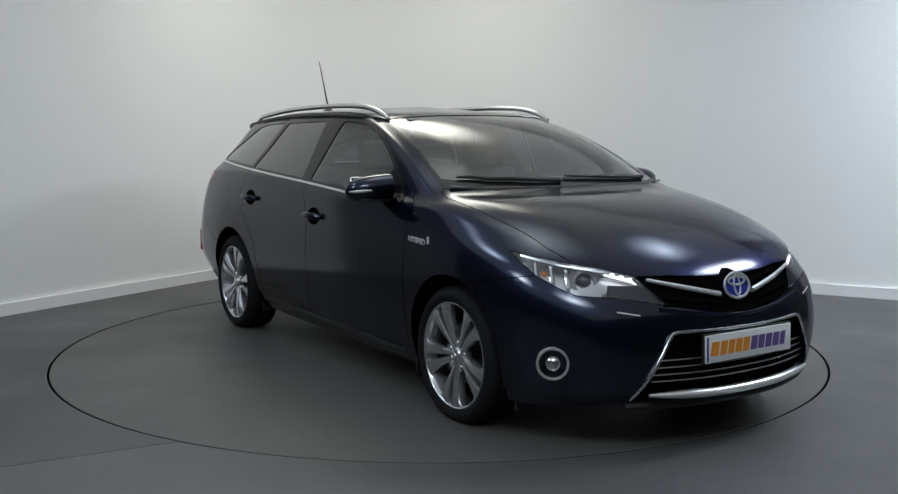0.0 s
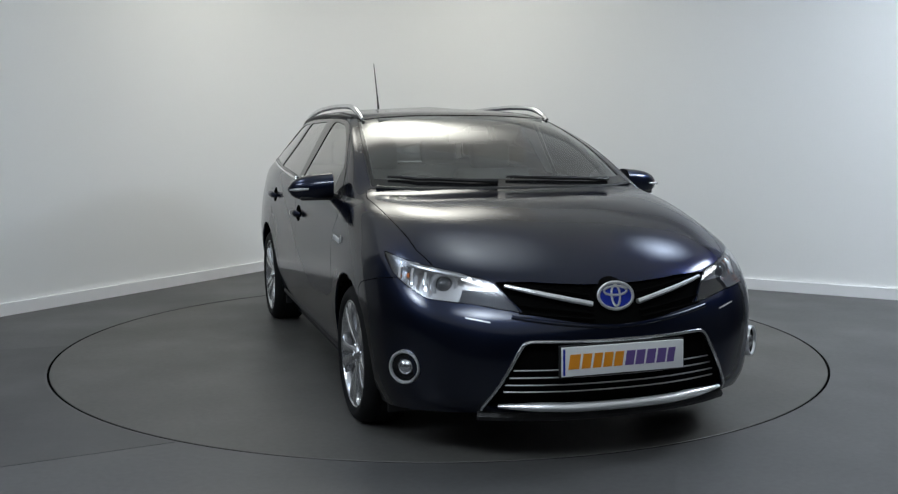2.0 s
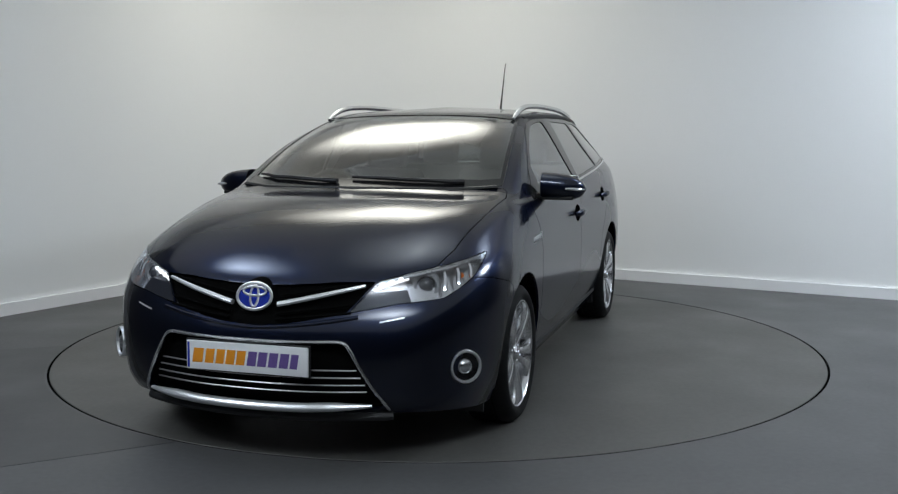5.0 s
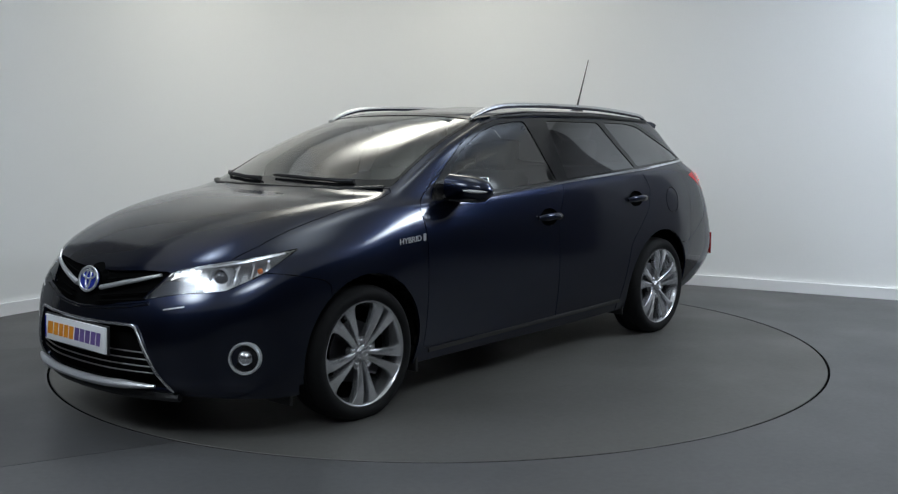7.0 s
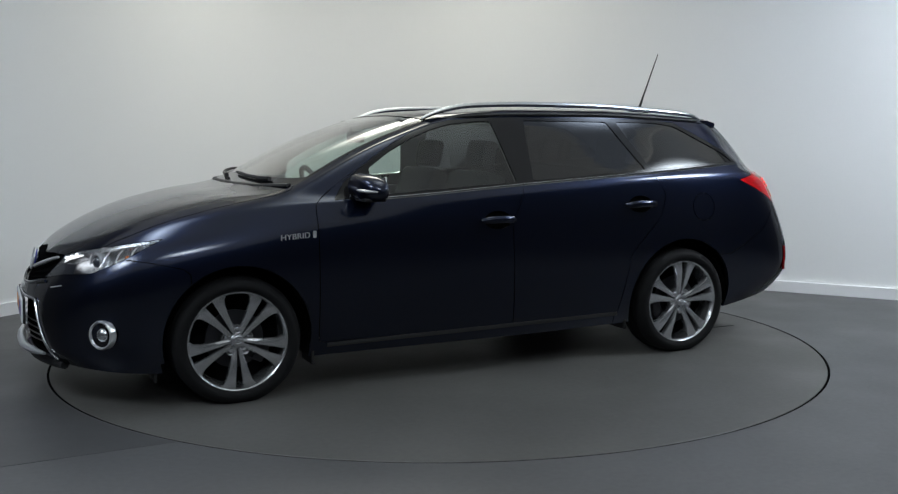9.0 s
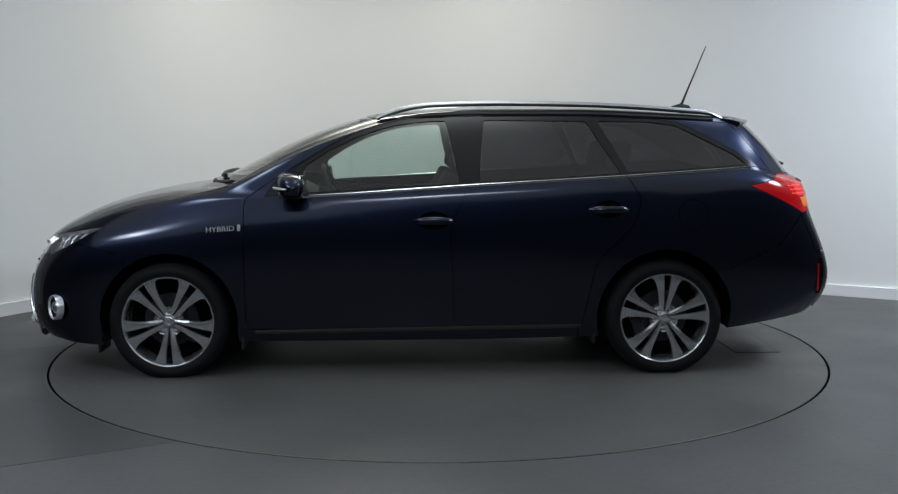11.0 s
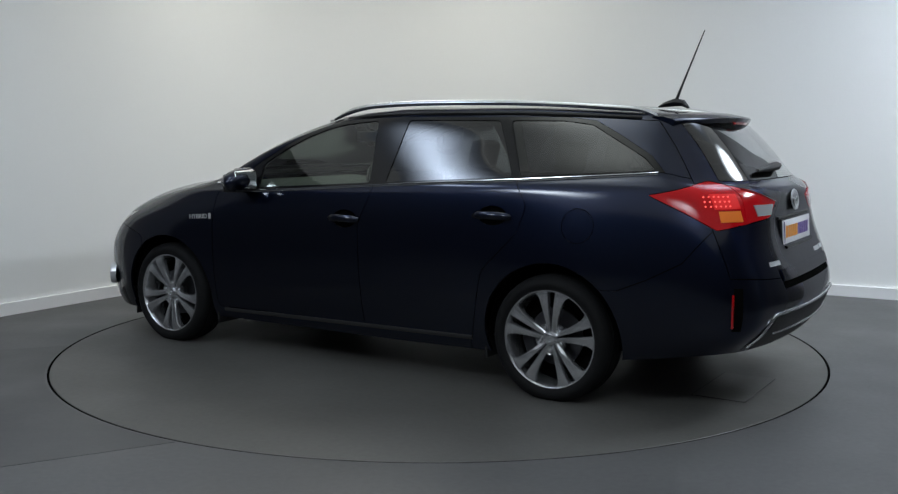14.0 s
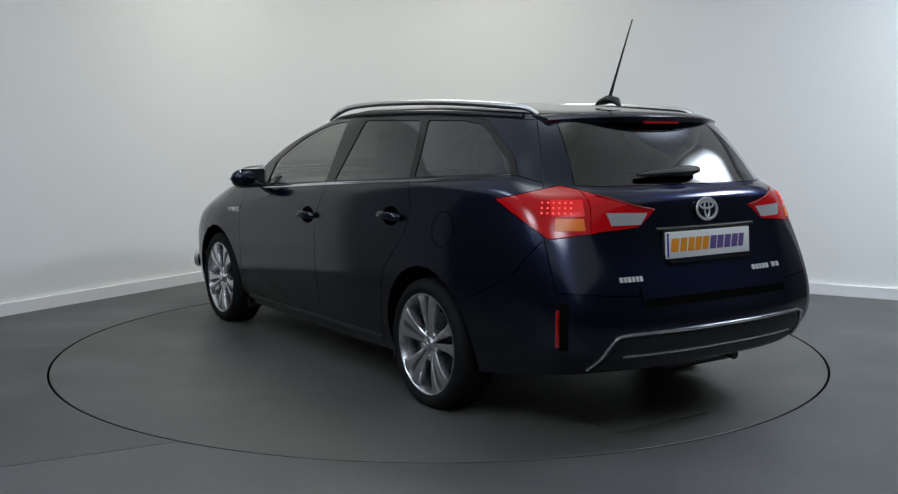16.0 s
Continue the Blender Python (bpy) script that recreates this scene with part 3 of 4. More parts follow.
def panel(number, name, material, both=False, gap=0.0022, depth=0.012, label="", offset=0.0, parent=None, mirror=(1, -1)):
    """Takes the faces of one number off the skin as a panel with turned-in edges; both: one panel across the middle."""
    made = []
    faces = [f for f in SKIN.faces if f[TAG] == number]
    if not faces:
        return made
    index, verts, norms = {}, [], []
    polys = []
    for f in faces:
        ids = []
        for v in f.verts:
            if v.index not in index:
                index[v.index] = len(verts)
                verts.append(v.co.copy())
                norms.append(v.normal.copy())
            ids.append(index[v.index])
        polys.append(ids)
    if both:
        n0 = len(verts)
        back = {}
        for i in range(n0):
            if abs(verts[i].y) < 1e-4:
                back[i] = i
                verts[i].y = 0
                norms[i].y = 0
                norms[i].normalize()
            else:
                back[i] = len(verts)
                verts.append(Vector((verts[i].x, -verts[i].y, verts[i].z)))
                norms.append(Vector((norms[i].x, -norms[i].y, norms[i].z)))
        polys += [[back[i] for i in reversed(q)] for q in polys]
    edge = {}
    for q in polys:
        for i in range(len(q)):
            k = (q[i - 1], q[i])
            edge[k] = edge.get(k, 0) + 1
    rim = [k for k in edge if (k[1], k[0]) not in edge]
    shift = {}
    for i, j in rim:
        e = (verts[j] - verts[i]).normalized()
        inward = (norms[i] + norms[j]).cross(e)
        if inward.length > 1e-6:
            inward.normalize()
            for k in (i, j):
                shift[k] = shift.get(k, Vector()) + inward
    for k, s in shift.items():
        if s.length > 1e-6:
            verts[k] = verts[k] + s.normalized() * gap
    if offset:
        verts = [v + n * offset for v, n in zip(verts, norms)]
    low = {}
    for i, j in rim:
        for k in (i, j):
            if k not in low:
                low[k] = len(verts)
                verts.append(verts[k] - norms[k] * depth)
    polys += [(j, i, low[i], low[j]) for i, j in rim]
    for side in ((1,) if both else mirror):
        vs = [(v.x, v.y * side, v.z) for v in verts]
        fs = polys if side == 1 else [tuple(reversed(q)) for q in polys]
        ob = new(name, mesh_of(name, vs, fs, material))
        ob.parent = parent or car
        if label:
            tagged(ob, label)
        made.append(ob)
    return made


SKIN.verts.index_update()
panel(SHELL, "front_wing", PAINT)
panel(ROOF, "roof", PAINT, True)
panel(HOOD, "bonnet", PAINT, True)
panel(BUMPER, "front_bumper", PAINT, True)
doors = panel(DOOR_F, "front_door", PAINT)
rear_doors = panel(DOOR_R, "rear_door", PAINT)
panel(QUARTER, "rear_quarter_panel", PAINT)
panel(TAILGATE, "tailgate", PAINT, True)
panel(REAR_BUMPER, "rear_bumper", PAINT, True)
panel(FRAME, "window_surround", BLACK_GLOSS, gap=0.0, label="gloss black window surround")
panel(GL_F, "front_side_window", GLASS, depth=0.003, offset=-0.004)
panel(GL_R, "rear_side_window", PRIVACY, depth=0.003, offset=-0.004, label="dark tinted rear window")
panel(GL_Q, "quarter_window", PRIVACY, depth=0.003, offset=-0.004, label="dark tinted quarter window")
panel(SCREEN, "windscreen", SHIELD, True, gap=0.0, depth=0.003, offset=-0.003)
panel(SCREEN_EDGE, "windscreen_surround", BLACK_GLOSS, True, gap=0.0, label="black windscreen edging")
panel(REAR_GLASS, "rear_window", PRIVACY, True, depth=0.003, label="dark tinted tailgate window")
panel(LAMP_F, "headlight", LENS, depth=0.01)
panel(GRILLE, "upper_grille", LINER, True, offset=-0.022)
panel(LOW_GRILLE, "lower_grille", LINER, True, offset=-0.03)
RED = mat("tail_lamp_red", (0.40, 0.003, 0.006), 0.14, 0, 0.25, emit=(1, 0.01, 0.02), strength=0.035)
RED.node_tree.nodes["Principled BSDF"].inputs["Specular IOR Level"].default_value = 0.25
panel(LAMP_R, "tail_light", RED, label="red wrap-around tail light")
panel(LAMP_R_IN, "tailgate_light", RED, label="red inner tail light")
panel(FLAP, "fuel_flap", PAINT, mirror=(1,))
panel(FLAP, "rear_quarter_skin", PAINT, gap=-0.0005, mirror=(-1,))


def liner(name, rows, material, label=""):
    """Inner skin behind the panels and their gaps."""
    verts, polys, index = [], [], {}
    open_to = {GL_F, GL_R, GL_Q, SCREEN, REAR_GLASS, ARCH, LAMP_F}
    for f in SKIN.faces:
        if f[TAG] in open_to or not rows[0] < f[ROW] <= rows[1]:
            continue
        ids = []
        for v in f.verts:
            if v.index not in index:
                index[v.index] = len(verts)
                verts.append(v.co - v.normal * (0.045 if f[TAG] == LOW_GRILLE else 0.016))
            ids.append(index[v.index])
        polys.append(ids)
    n = len(verts)
    vs = [tuple(v) for v in verts] + [(v.x, -v.y, v.z) for v in verts]
    fs = polys + [tuple(i + n for i in reversed(q)) for q in polys]
    ob = new(name, mesh_of(name, vs, fs, material))
    ob.parent = car
    if label:
        tagged(ob, label)


HEADLINING = grain(mat("grey_headlining", (0.34, 0.345, 0.33), 0.9), 150, 0.06)
liner("inner_shell", (-1, 8), LINER)
liner("headlining", (8, 13), HEADLINING, "pale grey cloth headlining and pillar trim")


def floor_pan():
    """The dark underside, inside the skin's lower edge."""
    bm = bmesh.new()
    ring = [(x * .985, y * .93, z) for x, y, z in GRID[0, ::6]]
    ring += [(x, -y, z) for x, y, z in reversed(ring[1:-1])]
    low = [bm.verts.new((x, y, z - .005)) for x, y, z in ring]
    top = [bm.verts.new((x, y, z + .05)) for x, y, z in ring]
    for i in range(len(ring)):
        bm.faces.new((low[i - 1], low[i], top[i], top[i - 1]))
    for i in range(1, len(ring) // 2):
        bm.faces.new((low[i - 1], low[i], low[-i - 1 if i < len(ring) // 2 else -i], low[-i]))
    bmesh.ops.remove_doubles(bm, verts=bm.verts, dist=1e-5)
    return bm


def cut_wells(bm):
    """Opens the pan where the wheels stand."""
    for x in (1.30, -1.30):
        for d in (-.36, .36):
            bmesh.ops.bisect_plane(bm, geom=bm.verts[:] + bm.edges[:] + bm.faces[:], plane_co=(x + d, 0, 0), plane_no=(1, 0, 0))
    for s in (.56, -.56):
        bmesh.ops.bisect_plane(bm, geom=bm.verts[:] + bm.edges[:] + bm.faces[:], plane_co=(0, s, 0), plane_no=(0, 1, 0))
    gone = []
    for f in bm.faces:
        m = f.calc_center_median()
        if abs(m.y) > .56 and (abs(m.x - 1.30) < .36 or abs(m.x + 1.30) < .36):
            gone.append(f)
    bmesh.ops.delete(bm, geom=gone, context="FACES")
    return bm


part("floor_pan", cut_wells(floor_pan()), BLACK, car, smooth=False)


# ---- wheels ----
WR, RIM, HUB_Z = 0.308, 0.238, 0.297


def tyre_bm():
    """A road tyre with two grooves, pressed flat where it stands."""
    w = .107
    profile = [(RIM - .004, -w * .85), (RIM + .012, -w * .98), (RIM + .035, -w), (WR - .022, -w * .93), (WR - .005, -w * .78), (WR, -w * .55), (WR, -.045), (WR - .007, -.043), (WR - .007, -.036), (WR, -.034),
               (WR, .034), (WR - .007, .036), (WR - .007, .043), (WR, .045), (WR, w * .55), (WR - .005, w * .78), (WR - .022, w * .93), (RIM + .035, w), (RIM + .026, w * 1.005), (RIM + .012, w * .98), (RIM - .004, w * .85)]
    bm = lathe_bm(profile, "y", 72)
    for v in bm.verts:
        v.co.z = max(v.co.z, .001 - HUB_Z)
    return bm


def spoke_bm(twin):
    """One of two spokes that leave the hub close together and flare to the rim; its ridge lies by the twin."""
    bm = bmesh.new()
    rows = [(.030, .001, .019, .078), (.055, .002, .026, .082), (.085, .005, .032, .089), (.12, .009, .040, .096), (.16, .013, .051, .101), (.195, .016, .063, .103), (.217, .018, .076, .102), (RIM - .005, .019, .098, .099)]
    rings = []
    for r, near, far, h in rows:
        ridge = near + (far - near) * .34
        ring = []
        for w, dh in ((near + .004, -.040), (near, -.006), (near + .002, -.001), (ridge, 0), (far - .003, -.005), (far, -.010), (far - .003, -.044)):
            along = math.sqrt(max(r * r - w * w, 1e-6))
            ring.append(bm.verts.new((w * twin, h + dh - .004, along)))
        rings.append(ring)
    for p, q in zip(rings, rings[1:]):
        for i in range(6):
            bm.faces.new((p[i], p[i + 1], q[i + 1], q[i]))
    return bm


SPOKES = []


def wheel_at(x, side, phase):
    hub = part("wheel", lathe_bm([(RIM - .016, .060), (RIM - .010, .093), (RIM - .004, .0985), (RIM, .098), (RIM + .003, .09), (RIM - .010, .07), (RIM - .026, -.09), (RIM + .002, -.10)], "y", 64), ALLOY, car, "grey alloy wheel with five pairs of spokes")
    hub.matrix_local = pose(x, side * .760, HUB_Z, 0, 0, 0 if side > 0 else 180)
    part("tyre", tyre_bm(), RUBBER, hub, "black road tyre")
    part("brake_disc", lathe_bm([(0, .0), (.135, .0), (.14, .005), (.14, .012), (.07, .012), (.065, .03), (0, .03)], "y", 40), ALLOY_DARK, hub, "dull steel brake disc")
    caliper = part("brake_caliper", box_bm(.06, .04, .10, (.14, .018, .0), .015, 3), ALLOY_DARK, hub, "grey brake caliper")
    caliper.matrix_local = pose(0, 0, 0, 0, 150 if x * side > 0 else 20, 0)
    part("inner_dish", lathe_bm([(0, -.02), (RIM - .02, -.02)], "y", 32), LINER, hub)
    for k in range(5):
        for twin in (1, -1):
            if len(SPOKES) < 2:
                arm = part("spoke", spoke_bm(twin), ALLOY, hub)
                SPOKES.append(arm.data)
            else:
                arm = new("spoke", SPOKES[0 if twin > 0 else 1])
                arm.parent = hub
            arm.matrix_local = pose(0, 0, 0, 0, 90 - phase - 72 * k, 0)
    part("hub_cap", lathe_bm([(0, .091), (.022, .091), (.028, .088), (.030, .078), (.034, .074), (.036, .05)], "y", 28), SATIN, hub)
    ring = [(.017 * math.cos(2 * math.pi * k / 24), .0925, .012 * math.sin(2 * math.pi * k / 24)) for k in range(24)]
    part("hub_badge", tube_bm(ring, .0022, 6, 1, None, True, (0, 1, 0)), CHROME, hub)
    for k in range(5):
        a = radians(phase + 36 + 72 * k)
        at = (.057 * math.cos(a), 0, .057 * math.sin(a))
        part("nut_pocket", lathe_bm([(.013, .060), (.0165, .074), (.021, .076), (.023, .05)], "y", 16, at), ALLOY, hub)
        part("wheel_nut", lathe_bm([(0, .078), (.008, .077), (.0115, .072), (.0115, .05)], "y", 10, at), CHROME, hub)
    return hub


for wx, side, phase in ((1.305, 1, 54), (-1.30, 1, 21), (1.305, -1, 60), (-1.30, -1, 35)):
    wheel_at(wx, side, phase)


def well(x, side):
    bm = bmesh.new()
    n, r = 20, .345
    rings = [[], []]
    for i in range(n + 1):
        a = math.pi * (-.03 + 1.06 * i / n)
        for k, y in enumerate((.825, .52)):
            rings[k].append(bm.verts.new((x + r * math.cos(a), side * y, .305 + r * math.sin(a))))
    for i in range(n):
        bm.faces.new((rings[0][i], rings[0][i + 1], rings[1][i + 1], rings[1][i]))
    bm.faces.new(rings[1])
    part("wheel_arch_liner", bm, LINER, car)


for wx in (1.30, -1.30):
    for side in (1, -1):
        well(wx, side)


from mathutils.bvhtree import BVHTree

# ---- details laid on the skin ----
SURF_V = [Vector(p) for p in GRID.reshape(-1, 3)]
SURF = bpy.data.meshes.new("skin_reference")
SURF.from_pydata([tuple(v) for v in SURF_V], [], [(i * COLS + j, i * COLS + j + 1, (i + 1) * COLS + j + 1, (i + 1) * COLS + j)
                                                  for i in range(ROWS - 1) for j in range(COLS - 1)])
TREE = BVHTree.FromPolygons(SURF_V, [tuple(p.vertices) for p in SURF.polygons])
bpy.data.meshes.remove(SURF)


def on_skin(origin, d):
    """The skin's place and outward normal along a ray; rays on the right side are mirrored."""
    o, d = Vector(origin), Vector(d).normalized()
    s = -1 if o.y < 0 else 1
    p, n, _, _ = TREE.ray_cast(Vector((o.x, abs(o.y), o.z)), Vector((d.x, d.y * s, d.z)))
    if p is None:
        p, n, _, _ = TREE.find_nearest(Vector((o.x, abs(o.y), o.z)))
    if n.dot(Vector((d.x, d.y * s, d.z))) > 0:
        n = -n
    return Vector((p.x, p.y * s, p.z)), Vector((n.x, n.y * s, n.z))


def side_at(x, z, s=1, off=0.0):
    p, n = on_skin((x, 2.0 * s, z), (0, -s, 0))
    return p + n * off, n


def front_at(y, z, off=0.0):
    p, n = on_skin((4, y, z), (-1, 0, 0))
    return p + n * off, n


def rear_at(y, z, off=0.0):
    p, n = on_skin((-4, y, z), (1, 0, 0))
    return p + n * off, n


def patch(name, corners, d, material, parent, off=0.003, thick=0.004, nu=10, nv=5, label="", s=1):
    """A thin shaped piece lying on the skin: four corners, seen along d."""
    d = Vector(d)
    a, b, c, e = [Vector(p) for p in corners]
    bm = bmesh.new()
    tops, lows = [], []
    for i in range(nv + 1):
        for j in range(nu + 1):
            u, v = j / nu, i / nv
            q = (a * (1 - u) + b * u) * (1 - v) + (e * (1 - u) + c * u) * v
            p, n = on_skin(q - d * 3, d)
            p, n = Vector((p.x, p.y * s, p.z)), Vector((n.x, n.y * s, n.z))
            tops.append(bm.verts.new(p + n * off))
            lows.append(bm.verts.new(p + n * (off - thick)))
    w = nu + 1
    for i in range(nv):
        for j in range(nu):
            k = i * w + j
            bm.faces.new((tops[k], tops[k + 1], tops[k + w + 1], tops[k + w]))
    rim = [j for j in range(w)] + [i * w + nu for i in range(1, nv + 1)] + [nv * w + j for j in range(nu - 1, -1, -1)] + [i * w for i in range(nv - 1, 0, -1)]
    for i in range(len(rim)):
        p, q = rim[i - 1], rim[i]
        bm.faces.new((tops[p], tops[q], lows[q], lows[p]))
    return part(name, bm, material, parent, label)


def mirrored(path, s):
    return [(p[0], p[1] * s, p[2]) for p in path]


def smooth_path(pts, n=6):
    a = np.array(pts, float).T
    return [tuple(p) for p in dense(a, n).T]


WHITE_PLATE = mat("white_plate", (0.80, 0.81, 0.82), 0.25)
SLAT = mat("dull_silver", (0.34, 0.33, 0.33), 0.35, 1.0)
BADGE = mat("bright_badge", (0.74, 0.75, 0.77), 0.3, 0.5)
BLADE = mat("light_satin_silver", (0.80, 0.81, 0.83), 0.30, 0.75)
ORANGE = mat("orange_print", (0.80, 0.30, 0.02), 0.4)
PURPLE = mat("purple_print", (0.14, 0.09, 0.28), 0.4)
BLUE = mat("blue_enamel", (0.02, 0.04, 0.35), 0.15, 0.0, 1.0)
AMBER = mat("amber_lens", (0.70, 0.16, 0.01), 0.3, 0, 0.0, emit=(1, .25, .02), strength=0.05)
LED_RED = mat("lit_red_leds", (0.6, 0.008, 0.01), 0.15, 0, 0.25, emit=(1, .03, .03), strength=0.16)
REFLECTOR = mat("red_reflector", (0.35, 0.004, 0.006), 0.15, 0, 1.0)
LED_DOT = mat("lit_red_dots", (0.8, 0.05, 0.05), 0.2, emit=(1, .12, .10), strength=0.7)
CLEAR = mat("clear_ribbed_lens", (0.56, 0.57, 0.59), 0.18, 0.35, 0.6)
LED_WHITE = mat("lit_daytime_leds", (0.9, 0.9, 0.9), 0.2, emit=(0.95, 0.98, 1.0), strength=1.0)
HOUSING = mat("lamp_reflector", (0.66, 0.67, 0.69), 0.24, 0.85)
DARK_LENS = mat("dark_projector_glass", (0.05, 0.055, 0.07), 0.06, 0.0, 1.0)
SMOKE = mat("lamp_dark_insert", (0.035, 0.038, 0.05), 0.3, 0.3)
DASH = grain(mat("dark_grey_dashboard", (0.085, 0.088, 0.09), 0.7), 200, 0.15, 0.2)
SEAT = grain(mat("dark_seat_cloth", (0.04, 0.041, 0.044), 0.9), 220, 0.2, 0.3)
SEAT_PALE = grain(mat("grey_seat_cloth", (0.16, 0.16, 0.16), 0.9), 220, 0.15, 0.3)
MIRROR = mat("mirror_glass", (0.85, 0.9, 0.9), 0.01, 1.0)

# roof rails
for s in (1, -1):
    rail = smooth_path([(.225, .550, 1.350), (.15, .551, 1.380), (.05, .552, 1.407), (-.10, .552, 1.424), (-.43, .552, 1.432), (-.9, .546, 1.426), (-1.2, .535, 1.413), (-1.45, .52, 1.396),
                        (-1.60, .508, 1.382), (-1.68, .50, 1.352)], 5)
    ends = [0.55 + 0.45 * min(1, min(i, len(rail) - 1 - i) / 8) for i in range(len(rail))]
    part("roof_rail", tube_bm(mirrored(rail, s), .0175, 10, .85, ends), SATIN, car, "satin silver roof rail")
    # dark drip strip under the rail
    drip = [(x, y * s, z) for x, y, z in smooth_path([(.10, .575, 1.352), (-.10, .598, 1.368), (-.45, .603, 1.376), (-.9, .596, 1.374), (-1.25, .58, 1.362), (-1.62, .54, 1.345)], 4)]
    part("rail_seal", tube_bm(drip, .011, 6), BLACK, car)

# aerial
part("aerial_base", tube_bm([(-1.50, 0, 1.408), (-1.54, 0, 1.42), (-1.59, 0, 1.43), (-1.63, 0, 1.425), (-1.66, 0, 1.40)], .038, 12, .55, [.2, .7, 1, .8, .3]), BLACK, car, "black aerial base")
part("aerial_rod", tube_bm([(-1.59, 0, 1.43), (-1.60, 0, 1.455), (-1.625, 0, 1.52), (-1.734, 0, 1.79)], .0075, 8, 1, [1.6, 1.1, .75, .35]), BLACK, car)

# rear spoiler over the tailgate
sp = bmesh.new()
rings = []
for i in range(25):
    y = -.53 + 1.06 * i / 24
    k = (abs(y) / .53)**2.4
    x0, x1 = -1.74 + .08 * k, -1.94 + .16 * k
    z0, z1 = 1.378 - .028 * k, 1.352 - .018 * k
    ring = [(x0, y, z0 - .012), (x0 - .01, y, z0), ((x0 + x1) / 2, y, (z0 + z1) / 2 + .006), (x1 + .01, y, z1), (x1, y, z1 - .008), (x1 + .012, y, z1 - .03), (x1 + .06, y, z1 - .042), (x0 + .03, y, z1 - .04)]
    rings.append([sp.verts.new(v) for v in ring])
for p, q in zip(rings, rings[1:]):
    for k in range(8):
        sp.faces.new((p[k], p[(k + 1) % 8], q[(k + 1) % 8], q[k]))
sp.faces.new(rings[0])
sp.faces.new(rings[-1])
part("rear_spoiler", sp, PAINT, car)
part("high_brake_light", box_bm(.008, .22, .012, (-1.928, 0, 1.318), .003), REFLECTOR, car)


# door mirrors
def mirror_bm(s):
    bm = bmesh.new()
    rings = []
    for i in range(13):
        t = i / 12
        y = .815 + .212 * t
        r = math.sqrt(max(0.0, 1 - max(0, (t - .25) / .75)**2.6))
        hz, hx = .066 * max(r, .06), .078 * max(r, .06)
        cz, cx = 1.012 - .018 * t, .660 - .03 * t
        ring = []
        for k in range(16):
            a = 2 * math.pi * k / 16
            ca, sa = math.cos(a), math.sin(a)
            px = cx + hx * (abs(ca)**.75) * (1 if ca > 0 else -.85)
            pz = cz + hz * (abs(sa)**.8) * (1 if sa > 0 else -1)
            ring.append(bm.verts.new((px, y * s, pz)))
        rings.append(ring)
    for p, q in zip(rings, rings[1:]):
        for k in range(16):
            bm.faces.new((p[k], p[(k + 1) % 16], q[(k + 1) % 16], q[k]))
    bm.faces.new(rings[0])
    bm.faces.new(rings[-1])
    return bm


for s, door in ((1, doors[0]), (-1, doors[1])):
    cap = part("door_mirror", mirror_bm(s), PAINT, door, "navy door mirror with an indicator strip")
    part("mirror_foot", tube_bm(mirrored([(.70, .775, .955), (.685, .81, .965), (.66, .86, .962), (.65, .92, .958)], s), .030, 8, .6, [1.2, 1, .9, .7]), BLACK_GLOSS, door)
    part("mirror_underside", box_bm(.11, .16, .018, (.652, .895 * s, .951), .008), BLACK, door)
    part("mirror_glass_plate", box_bm(.006, .155, .10, (.591, .905 * s, 1.01), .003, 1, Matrix.Rotation(radians(-6 * s), 4, "Z")), MIRROR, door)
    part("mirror_indicator", tube_bm(mirrored([(.735, .94, 1.0), (.724, .975, .998), (.70, 1.005, .995), (.66, 1.022, .993)], s), .0085, 8, .9, [.6, 1, 1, .5]), CLEAR, door, "clear indicator strip")
    # sail plate where the mirror meets the window
    patch("mirror_sail", [(.80, 1, .945), (.605, 1, .965), (.605, 1, 1.10), (.66, 1, 1.085)], (0, -1, 0), BLACK_GLOSS, door, .002, .004, 6, 6, s=s)

